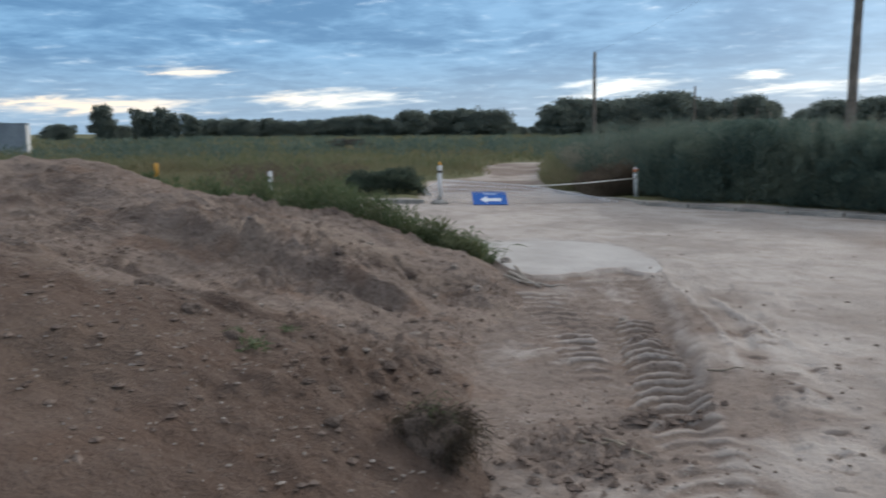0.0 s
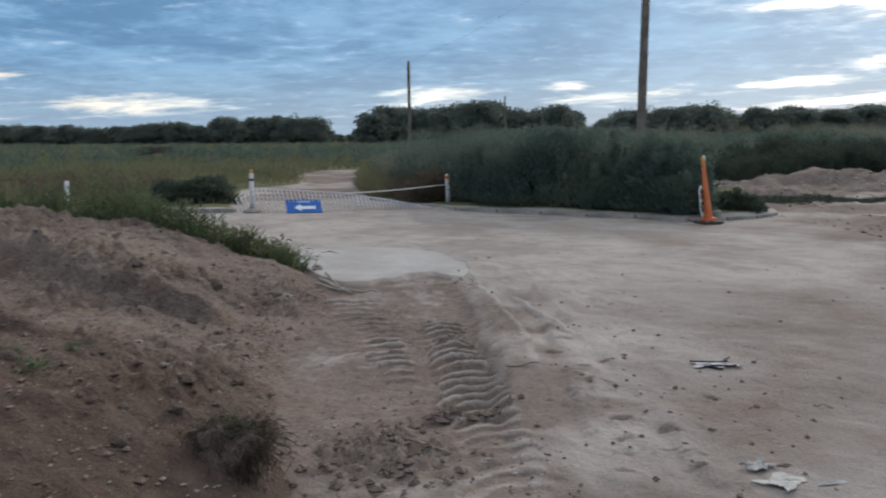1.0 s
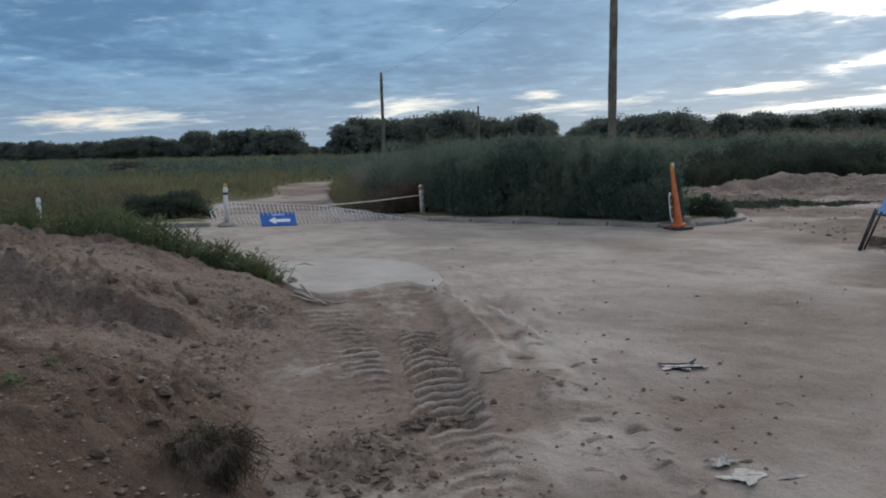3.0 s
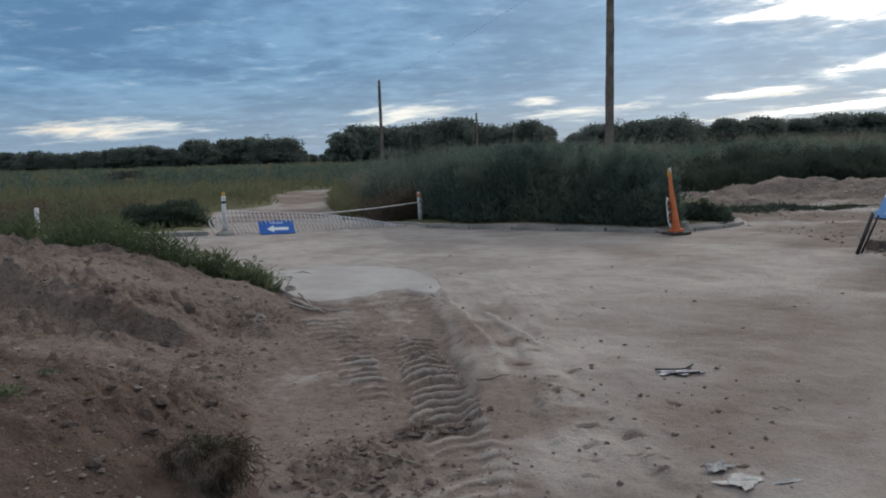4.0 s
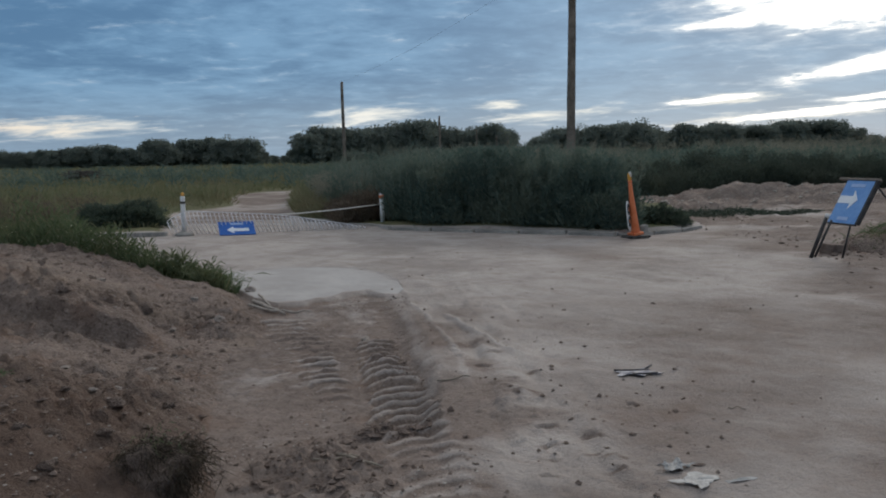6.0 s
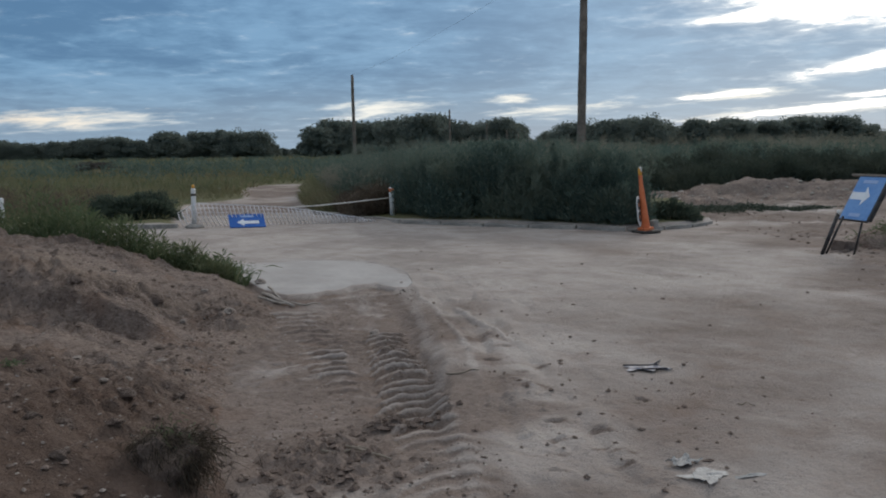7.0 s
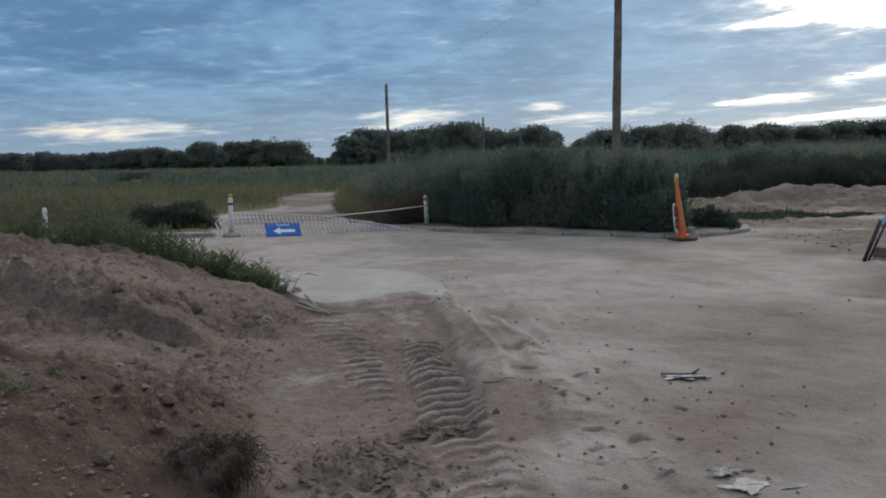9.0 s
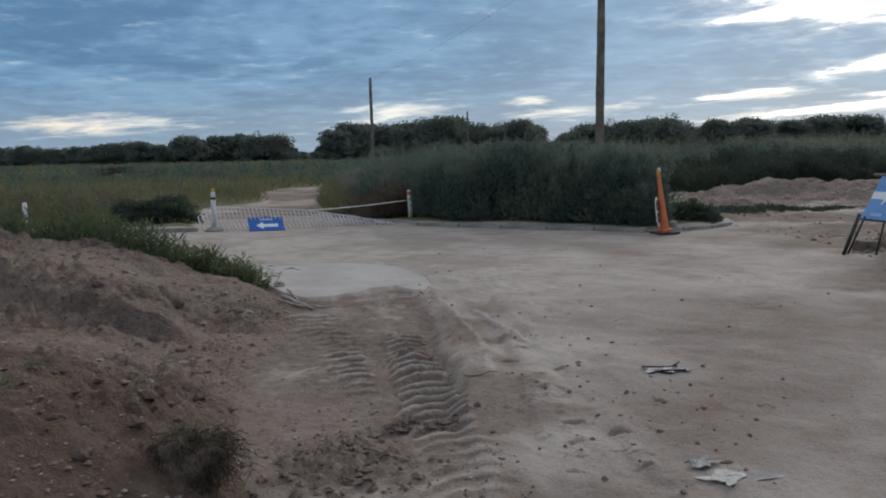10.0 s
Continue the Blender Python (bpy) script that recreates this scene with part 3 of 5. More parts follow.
def tube(points, radii, sides=10, bm=None, rough=0.0):
    """A closed tapered tube along points."""
    bm = bm or bmesh.new()
    pts = [Vector(p) for p in points]
    rings = []
    for i, p in enumerate(pts):
        way = (pts[min(i + 1, len(pts) - 1)] - pts[max(i - 1, 0)]).normalized()
        a = way.orthogonal().normalized()
        c = way.cross(a)
        r = radii[i] if not isinstance(radii, (int, float)) else radii
        rings.append([bm.verts.new(p + (a * math.cos(t) + c * math.sin(t)) * r * (1 + rough * (random.random() - 0.5))) for t in (2 * math.pi * k / sides for k in range(sides))])
    for u, v in zip(rings, rings[1:]):
        for k in range(sides):
            f = bm.faces.new((u[k], u[(k + 1) % sides], v[(k + 1) % sides], v[k]))
            f.smooth = True
    bm.faces.new(rings[0][::-1])
    bm.faces.new(rings[-1])
    return bm


def flat_shape(points, thick, m, bm=None):
    """An outline in the x-z plane, given thickness along y and put at m."""
    bm = bm or bmesh.new()
    fr = [bm.verts.new(m @ Vector((x, -thick / 2, z))) for x, z in points]
    bk = [bm.verts.new(m @ Vector((x, thick / 2, z))) for x, z in points]
    bm.faces.new(fr)
    bm.faces.new(bk[::-1])
    for i in range(len(points)):
        j = (i + 1) % len(points)
        bm.faces.new((fr[j], fr[i], bk[i], bk[j]))
    bmesh.ops.recalc_face_normals(bm, faces=bm.faces)
    return bm


def empty_thing(name, m, label, category, group="", kind=""):
    ob = new(name)
    ob.matrix_world = m
    return tagged(ob, label, category, group, kind)


def kites(base, way, length, width, rng, droop=0.0):
    """Leaves and blades: one four-cornered leaf for each base point."""
    n = len(base)
    way = way / np.linalg.norm(way, axis=1, keepdims=True)
    other = rng.normal(size=(n, 3))
    side = np.cross(way, other)
    side /= np.linalg.norm(side, axis=1, keepdims=True) + 1e-9
    ln, wd = np.broadcast_to(length, n)[:, None], np.broadcast_to(width, n)[:, None]
    mid = base + way * ln * 0.45
    tip = base + way * ln
    tip[:, 2] -= (np.broadcast_to(droop, n)[:, None] * ln)[:, 0]
    v = np.stack((base, mid + side * wd / 2, tip, mid - side * wd / 2), 1).reshape(-1, 3)
    return v


def kite_mesh(name, blocks, mats):
    v = np.concatenate(blocks)
    return mesh_from(name, v, np.arange(len(v)).reshape(-1, 4), mats)


def rand_way(rng, n, up):
    w = rng.normal(size=(n, 3))
    w[:, 2] = np.abs(w[:, 2]) * 0.6 + up
    return w


def weed_blocks(px, py, pz, high, leaves, size, rng, spread=0.16):
    """Upright weeds: a few stems each, clothed with narrow leaves."""
    n = len(px)
    foot = np.stack((px, py, pz), 1)
    lean = rng.normal(size=(n, 3)) * 0.14
    lean[:, 2] = 1
    stem = kites(foot, lean, high, 0.012 + 0.006 * high, rng)
    k = np.repeat(np.arange(n), leaves)
    t = rng.random(len(k)) ** 0.75
    at = foot[k] + lean[k] * (t * high[k])[:, None]
    r = spread * high[k] * (1.05 - t) ** 0.6
    a = rng.random(len(k)) * 2 * math.pi
    q = np.sqrt(rng.random(len(k)))
    at[:, 0] += np.cos(a) * r * q
    at[:, 1] += np.sin(a) * r * q
    w = np.stack((np.cos(a) * 0.8, np.sin(a) * 0.8, 0.5 + rng.random(len(k)) * 0.9), 1)
    lf = kites(at, w, size * (0.6 + 0.8 * rng.random(len(k))), size * 0.15, rng, 0.12)
    return [stem, lf]


# ---- ground and road ----
xs = steps(0.2, 4.0, 0.020, 1.05, more=((9.0, 0.06), (14.0, 0.08)))
ys = steps(2.9, 7.4, 0.0145, 1.04, out_lo=400.0, more=((12.0, 0.035), (24.0, 0.09)))
g_me, GX, GY = sheet("ground", xs, ys, ground_z, M_GROUND)
attr = g_me.color_attributes.new("earth", "FLOAT_COLOR", "POINT")
bxl = bank_x(GY)
dugw = dug_out(GX, GY)
soil_shade = dugw * (0.80 + 0.16 * sstep(1.5, 1.1, GX) + 0.60 * fbm(GX, GY, 1.2, 4, 48) - 0.30 * sstep(4.4, 3.8, GY)) * sstep(10.2, 9.3, GY)
drag = fbm(0.9 * GX - 0.5 * GY, 0.35 * GX + 0.6 * GY, 3.4, 4, 53)
soil_shade += dugw * (0.65 * np.clip(drag, -0.4, 0.6) + 0.5 * fbm(GX, GY, 9.0, 2, 54))
soil_shade += 0.20 * dugw * np.exp(-((GX - bxl + 0.16) / 0.12) ** 2) * sstep(4.2, 5.0, GY)
soil_shade = np.maximum(soil_shade, sstep(0.55, -0.3, GX - foot_x(GY)) * sstep(11, 10, GY) * 0.95)
# tyre bars: dark earth and painted shade in the hollows, lit tops paler
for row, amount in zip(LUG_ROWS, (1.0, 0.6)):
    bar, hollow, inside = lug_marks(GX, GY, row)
    soil_shade += amount * inside * (1.3 * hollow - 0.5 * bar + 0.10) * (0.45 + 0.55 * sstep(4.0, 4.7, GY))
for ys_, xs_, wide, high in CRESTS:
    soil_shade -= 0.34 * ridge(GX, GY, ys_, xs_, wide)
# dents tinted darker than the road around them
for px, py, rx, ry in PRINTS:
    soil_shade += 0.7 * np.exp(-((GX - px) / rx) ** 2 - ((GY - py) / ry) ** 2)
soil_shade += (1 - dugw) * np.clip(0.40 + 1.0 * fbm(GX, GY, 1.4, 4, 43), 0, 0.8) * sstep(-0.1, 0.05, GX - bxl) * sstep(1.5, 0.3, GX - bxl) * sstep(9.5, 7, GY)
soil_shade += 0.30 * (1 - dugw) * np.exp(-((GX - bxl - 0.05) / 0.12) ** 2) * sstep(9.5, 8.5, GY)
# brown earth trodden over the side track, the sign's corner and the closed lane
soil_shade = np.maximum(soil_shade, np.clip(0.78 + 1.8 * fbm(GX, GY, 0.9, 5, 46), 0, 1.1) * sstep(8.6, 10.4, GX) * sstep(10.5, 13.0, GY) * sstep(26, 22, GY))
soil_shade = np.maximum(soil_shade, np.clip(0.85 + 1.2 * fbm(GX, GY, 1.1, 4, 45), 0, 1.0) * sstep(5.6, 8.2, GX + 0.6 * (8.5 - GY)) * sstep(12.6, 10.2, GY) * sstep(4.5, 6, GY))
soil_shade = np.maximum(soil_shade, np.clip(0.62 + 1.3 * fbm(GX, GY, 0.6, 4, 49), 0, 1.0) * lane(GX, GY) * sstep(19.0, 23.0, GY))
soil_shade = np.maximum(soil_shade, np.clip(0.42 + 0.9 * fbm(GX, GY, 0.7, 5, 52), 0, 0.8) * sstep(3.0, 7.0, GX) * sstep(15.5, 14.0, GY) * sstep(9.0, 11.0, GY))
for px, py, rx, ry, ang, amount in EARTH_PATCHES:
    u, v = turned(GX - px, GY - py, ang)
    soil_shade += amount * np.exp(-(u / rx) ** 2 - (v / ry) ** 2)
# lit bar tops painted paler again, over all the earth patches
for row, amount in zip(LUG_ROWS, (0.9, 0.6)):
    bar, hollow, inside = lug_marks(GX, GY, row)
    soil_shade *= 1 - amount * np.clip(bar * inside, 0, 1) * (0.5 + 0.5 * sstep(4.0, 4.7, GY))
soil_shade = np.maximum(soil_shade, np.clip(0.47 + 0.45 * fbm(GX, GY, 1.0, 5, 47), 0, 0.8) * sstep(1.6, 3.6, GX + 0.25 * (6 - GY)) * sstep(10.5, 6.0, GY))
slabw = sstep(-0.06, 0.08, GY - slab_y(GX)) * sstep(12.9, 11.0, GY + 0.5 * np.abs(GX - 1.0) + 0.8 * fbm(GX, GY, 0.8, 3, 50)) * sstep(2.95, 2.15, GX + 0.25 * (GY - 9.6))
earth = np.stack((soil_shade, slabw, field_mask(GX, GY), np.ones_like(GX)), -1).reshape(-1, 4).astype(np.float32)
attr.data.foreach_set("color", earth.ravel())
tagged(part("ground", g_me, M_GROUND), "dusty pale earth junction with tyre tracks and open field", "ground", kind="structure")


def kerb_line(name, pts, label):
    root = empty_thing(name, Matrix(), label, "kerb", kind="structure")
    prof = box((0.97, 0.16, 0.30), (0, 0, 0), None, 0.018)
    me = bpy.data.meshes.new("kerbstone")
    prof.to_mesh(me)
    prof.free()
    me.materials.append(M_KERB)
    for a, b in zip(pts, pts[1:]):
        a, b = Vector((*a, 0)), Vector((*b, 0))
        n = max(1, round((b - a).length / 1.0))
        for i in range(n):
            c = a.lerp(b, (i + 0.5) / n)
            st = new("kerbstone", me)
            st.parent = root
            st.matrix_world = pose(c.x, c.y, (-0.062 if c.x < 7.3 else -0.095) + random.uniform(-0.025, 0.012), random.uniform(-1, 1), random.uniform(-0.8, 0.8), math.degrees(math.atan2(b.y - a.y, b.x - a.x))) @ Matrix.Diagonal(((b - a).length / n, 1, 1, 1))
    return root


kerb_line("kerb_east", [(1.75, 20.5), (2.45, 19.2), (2.95, 18.2), (3.40, 17.18), (7.1, 14.12), (7.9, 14.42), (8.6, 14.68), (9.3, 15.2)], "dusty grey concrete kerb before the weeds")
kerb_line("kerb_west", [(-1.15, 17.82), (-8.0, 18.1)], "pale concrete kerb edge beside the grass")

# ---- earth heaps ----
m_me, _, _ = sheet("dirt_mound", np.concatenate((np.arange(-10, -2.4, 0.09), np.arange(-2.4, 1.3, 0.024))), np.concatenate((np.arange(-4, 2, 0.1), np.arange(2, 10.6, 0.026), np.arange(10.6, 14.5, 0.08))), mound_z, M_SOIL)
tagged(part("dirt_mound", m_me, M_SOIL), "long heap of loose brown soil beside the road", "dirt mound")


HEAPS = {}


def heap(name, cx, cy, lx, ly, high, ang, label, seed, fine=0.06, mat=None, rough=1.0):
    def z(u, v):
        r = np.sqrt((u / lx) ** 2 + (v / ly) ** 2) + 0.25 * fbm(u, v, 1.1, 3, seed)
        return high * np.clip(1.15 - r, -0.3, 1) ** 1.0 * (0.8 + 0.5 * fbm(u, v, 0.8, 3, seed + 5)) + (0.13 * fbm(u, v, 2.2, 4, seed + 9) + rough * (0.14 * lumps(u, v, 3.1, seed + 20, 0.6) + 0.08 * lumps(u, v, 7.0, seed + 24, 0.6))) * sstep(1.3, 0.8, r) - 0.06
    me, _, _ = sheet(name, np.arange(-lx * 1.4, lx * 1.4, fine), np.arange(-ly * 1.5, ly * 1.5, fine), z, mat or M_SOIL)
    ob = part(name, me, None)
    ob.matrix_world = pose(cx, cy, 0, 0, 0, ang)
    HEAPS[name] = (z, cx, cy, radians(ang))
    return tagged(ob, label, "dirt mound")


heap("spoil_ridge", 15.7, 21.8, 7.2, 1.9, 0.56, -10, "low ridge of dumped pale earth before the weeds", 101, 0.07, M_DRYSOIL, 0.55)
heap("soil_mound", 11.0, 10.6, 1.7, 1.1, 0.55, -15, "small brown soil pile with grass on top", 131)


def heap_z(name, x, y):
    z, cx, cy, a = HEAPS[name]
    dx, dy = x - cx, y - cy
    return z(dx * math.cos(a) + dy * math.sin(a), -dx * math.sin(a) + dy * math.cos(a))

# ---- growth ----
rng = np.random.default_rng(7)


def scatter(n, x0, x1, y0, y1, keep):
    x, y = rng.uniform(x0, x1, n), rng.uniform(y0, y1, n)
    k = rng.random(n) < keep(x, y)
    return x[k], y[k]


def stuff(name, blocks, mats, label, category):
    return tagged(part(name, kite_mesh(name, blocks, mats), None), label, category, kind="stuff")


def east_side(x, y):
    """Where tall weeds stand: right of the lane, behind the kerb."""
    edge = lerp_at(y, (17, 18.4, 19.2, 20.8, 23, 26, 33, 37, 45, 70), (3.6, 3.3, 2.95, 2.2, 2.0, 2.0, 2.2, 2.6, 3.5, 9.0))
    corner = np.where(x > 7.9, sstep(0, 0.5, y - (26.0 - 0.16 * (x - 9))), 1.0)
    return sstep(0.0, 0.3, y - kerb_y(x) - 0.12) * sstep(0.0, 0.5, x - edge) * corner


def tall_weeds():
    # the wall of weeds along the kerb
    x, y = scatter(3000, 2.2, 8.3, 14.4, 22, lambda x, y: east_side(x, y) * np.where(y - kerb_y(x) < 1.6, 1.0, 0.45))
    d = y - kerb_y(x)
    h = (0.62 + 0.52 * sstep(0.0, 1.3, d)) * (1.0 + 0.75 * fbm(x, y, 0.55, 2, 201) + 0.75 * fbm(x, y, 1.6, 2, 207)) * (0.62 + 0.62 * rng.random(len(x)))
    h = np.minimum(h, 1.5) * np.where(x < 3.6, 0.72, 1.0) * (1 - 0.40 * sstep(7.0, 8.2, x))
    a = weed_blocks(x, y, ground_z(x, y), h, 170, 0.115, rng, 0.135)
    # taller seed spikes standing out of the top
    x, y = scatter(2000, 2.6, 8.2, 15.0, 24, lambda x, y: east_side(x, y) * (0.5 + fbm(x, y, 0.5, 2, 202)))
    h = 1.05 + 0.62 * rng.random(len(x)) ** 1.5
    b = weed_blocks(x, y, ground_z(x, y), h, 60, 0.09, rng, 0.07)
    # the thicket further back
    x, y = scatter(15000, 2.4, 46, 17, 62, lambda x, y: east_side(x, y) * sstep(66, 20, y) * np.where(y - kerb_y(np.minimum(x, 9.4)) > 4, 1, 0.3))
    h = (1.12 + 0.5 * fbm(x, y, 0.22, 3, 203)) * (0.75 + 0.5 * rng.random(len(x)))
    h *= np.where(x < 4.5 + 0.12 * (y - 20), 0.72, 1.0) * (1 + 0.35 * fbm(x, y, 0.9, 2, 204))
    c = weed_blocks(x, y, ground_z(x, y), h, 40, 0.20, rng, 0.20)
    # sprawling plants that hang over the kerb
    x = rng.uniform(3.9, 7.7, 260)
    y = kerb_y(x) + rng.uniform(0.0, 0.28, 260) + 0.16
    kk = rng.random(260) < 0.12 + 1.4 * np.clip(fbm(x, x * 0, 0.9, 2, 205) + 0.1, 0, 1) + 0.5 * (x > 6.7)
    x, y = x[kk], y[kk]
    d = weed_blocks(x, y, ground_z(x, y), 0.25 + 0.45 * rng.random(len(x)), 70, 0.12, rng, 0.4)
    # single tall seed stalks over the rest
    x, y = scatter(700, 3.0, 12, 16.0, 27, lambda x, y: east_side(x, y) * (0.35 + 0.9 * fbm(x, y, 0.6, 2, 208)))
    e = weed_blocks(x, y, ground_z(x, y), 1.36 + 0.36 * rng.random(len(x)) ** 1.6, 46, 0.075, rng, 0.035)
    return a + c + d, b + e


M_PLUME = leaf_material("plume_leaf", ((0.088, 0.130, 0.110), (0.138, 0.176, 0.142), (0.21, 0.225, 0.175)), ((0.185, 0.20, 0.155), 0.8))
weed_mass, weed_plumes = tall_weeds()
stuff("seed_spikes", weed_plumes, (M_PLUME,), "pale green seed spikes standing out of the weeds", "weeds")
stuff("weeds", weed_mass, (M_WEED,), "tall dark green weeds growing thick behind the kerb", "weeds")


def seeding_weeds():
    """Pale feathery tops that stand out of the weeds, thickest towards the thick pole."""
    x, y = scatter(2600, 5.2, 13, 17.5, 30, lambda x, y: east_side(x, y) * np.clip(0.35 + 1.2 * fbm(x, y, 0.35, 3, 209) + 0.3 * sstep(6, 9, x), 0, 1))
    h = (1.16 + 0.35 * rng.random(len(x)) + 0.25 * sstep(6.5, 9, x)) * (1 + 0.35 * fbm(x, y, 0.5, 2, 210))
    h = np.minimum(h, 1.60) * (1 - 0.25 * sstep(18.5, 17.0, y) * sstep(7.0, 8.0, x))
    a = weed_blocks(x, y, ground_z(x, y), h, 44, 0.085, rng, 0.10)
    x, y = scatter(2600, 9, 48, 27, 60, lambda x, y: np.clip(0.5 + 1.2 * fbm(x, y, 0.2, 3, 213), 0, 1))
    h = (1.35 + 0.5 * rng.random(len(x)) + 0.3 * sstep(30, 50, y)) * (1 + 0.3 * fbm(x, y, 0.2, 2, 214))
    b = weed_blocks(x, y, ground_z(x, y), h, 26, 0.22, rng, 0.16)
    x, y = scatter(900, 2.2, 4.6, 19.5, 30, lambda x, y: east_side(x, y + 0.3) * 0.8)
    c = weed_blocks(x, y, ground_z(x, y), 0.55 + 0.45 * rng.random(len(x)), 40, 0.09, rng, 0.14)
    return a + b + c


def back_scrub():
    """Dark scrub along the back of the spoil ridge."""
    x, y = scatter(3400, 8.8, 30, 22.6, 28, lambda x, y: sstep(0, 0.6, y - (23.3 - 0.10 * (x - 9))) * np.clip(0.75 + 1.0 * fbm(x, y, 0.5, 2, 215), 0, 1))
    h = (0.62 + 0.42 * rng.random(len(x))) * (1 + 0.9 * fbm(x, y, 0.45, 3, 216))
    return weed_blocks(x, y, ground_z(x, y), h, 90, 0.15, rng, 0.42)


stuff("seeding_weeds", seeding_weeds(), (M_WEED_PALE,), "greyish feathery seed heads above the dark weeds", "weeds")
stuff("back_scrub", back_scrub(), (M_SCRUB,), "dense dark scrub behind the low spoil ridge", "scrub")


def dry_weeds():
    x, y = scatter(1500, 1.9, 4.3, 18.6, 20.4, lambda x, y: sstep(0.1, 0.5, x - 1.9 - (20.4 - y) * 0.15))
    h = (0.30 + 0.32 * sstep(2.0, 3.4, x)) * (0.6 + 0.6 * rng.random(len(x)))
    near = weed_blocks(x, y, ground_z(x, y), h, 26, 0.11, rng, 0.3)
    x, y = scatter(900, -9.5, -2.9, 19.0, 22.5, lambda x, y: np.clip(0.2 + 1.5 * fbm(x, y, 0.5, 2, 206), 0, 1))
    h = 0.35 + 0.35 * rng.random(len(x))
    return near + weed_blocks(x, y, ground_z(x, y), h, 22, 0.11, rng, 0.3)


stuff("dry_weeds", dry_weeds(), (M_WEED_DRY,), "brown withered weeds beside the lane corner", "weeds")


def open_field():
    blocks = []
    for n, y0, y1, length, width, up in ((42000, 18.8, 34, 0.42, 0.020, 1.0), (42000, 30, 70, 0.55, 0.06, 0.9), (36000, 62, 205, 0.8, 0.22, 0.7)):
        y = y0 + (y1 - y0) * rng.random(n) ** 1.2
        x = rng.uniform(-0.85, 0.9, n) * (y + 4)
        keep = field_mask(x, y) > rng.random(n)
        keep &= (x < lerp_at(y, (18, 20, 24.5, 26.2, 28.3, 32, 37, 40, 60, 210), (-1.3, -1.5, -1.8, -0.7, -0.1, -0.4, 0.2, 1.5, 12, 190)))
        x, y = x[keep], y[keep]
        tall = 0.75 + 0.75 * fbm(x, y, 0.12, 3, 211) + 0.5 * fbm(x, y, 0.6, 2, 212)
        tall *= sstep(18.4, 21.5, y) * 0.55 + 0.45
        base = np.stack((x, y, ground_z(x, y) - 0.02), 1)
        w = rand_way(rng, len(x), up)
        w[:, 2] += 0.6
        blocks.append(kites(base, w, length * np.clip(tall, 0.25, 1.6) * (0.6 + 0.8 * rng.random(len(x))), width, rng, 0.12))
        wk = rng.random(len(x)) < 0.5
        blocks.append(kites(base[wk] + rng.normal(size=(wk.sum(), 3)) * (0.12, 0.12, 0), rand_way(rng, wk.sum(), up), length * 0.7, width * 1.6, rng, 0.25))
    # straw-coloured fringe on the far side of the lane
    n = 9000
    y = rng.uniform(19.6, 36, n)
    x = lerp_at(y, (18, 19.2, 20.8, 23, 26, 33, 37), (3.0, 2.6, 1.75, 1.6, 1.65, 1.9, 2.2)) + rng.random(n) ** 1.3 * 1.5 + 0.0
    base = np.stack((x, y, ground_z(x, y) - 0.02), 1)
    blocks.append(kites(base, rand_way(rng, n, 1.2), (0.25 + 0.55 * rng.random(n)) * sstep(0.0, 0.8, x - lerp_at(y, (18, 19.2, 20.8, 23, 26, 33, 37), (2.6, 2.2, 1.35, 1.2, 1.25, 1.5, 1.8))), 0.022, rng, 0.15))
    return blocks


stuff("field_grass", open_field(), (M_FIELD,), "olive and yellowish rough grass over the open field", "grass")


def low_scrub():
    # broken low green scrub between lane and far trees
    x, y = scatter(5200, -60, 40, 34, 110, lambda x, y: np.clip(fbm(x, y, 0.06, 3, 221) * 2.2 - 0.05, 0, 1) * field_mask(x, y) * (x < lerp_at(y, (34, 60, 110), (0.5, 12, 40))))
    h = 0.5 + 0.6 * rng.random(len(x))
    return weed_blocks(x, y, ground_z(x, y), h, 22, 0.34, rng, 0.5)


stuff("field_scrub", low_scrub(), (M_WEED,), "scattered low green scrub in the open field", "scrub")


def crest_grass():
    n = 30000
    x = rng.uniform(-4.6, 0.48, n)
    y = lerp_at(x, (-3.6, -2, -0.6, 0.1, 0.5), (10.6, 10.1, 9.85, 9.75, 9.9)) + rng.random(n) ** 0.8 * lerp_at(x, (-4.5, -1.0, 0.5), (4.0, 2.6, 0.9)) - 0.05
    keep = rng.random(n) < 0.30 + 0.9 * np.clip(fbm(x, y, 1.3, 2, 231) + 0.45, 0, 1)
    x, y = x[keep], y[keep]
    base = np.stack((x, y, mound_z(x, y) - 0.02), 1)
    w = rand_way(rng, len(x), 1.1)
    ln = (0.20 + 0.36 * rng.random(len(x)) ** 1.4) * (0.75 + 0.8 * np.clip(fbm(x, y, 1.0, 2, 232) + 0.3, 0, 1)) * lerp_at(x, (-3.6, -2.9, -1.8, -0.4, 0.3, 0.5), (0.5, 0.75, 1.4, 1.0, 0.9, 0.7))
    leafy_x = rng.uniform(-4.4, 0.30, 1150)
    leafy_y = lerp_at(leafy_x, (-3.6, -2, -0.6, 0.1, 0.5), (10.6, 10.15, 9.9, 9.85, 10.0)) + rng.random(1150) * lerp_at(leafy_x, (-4.5, -1.0, 0.4), (3.5, 2.2, 0.5))
    lh = (0.22 + 0.30 * rng.random(1150)) * lerp_at(leafy_x, (-3.6, -2.9, -1.8, -0.6, 0.3), (0.45, 0.7, 1.3, 0.9, 0.65))
    leafy = weed_blocks(leafy_x, leafy_y, mound_z(leafy_x, leafy_y) - 0.02, lh, 30, 0.11, rng, 0.32)
    return [kites(base, w, ln, 0.013, rng, 0.28)] + leafy


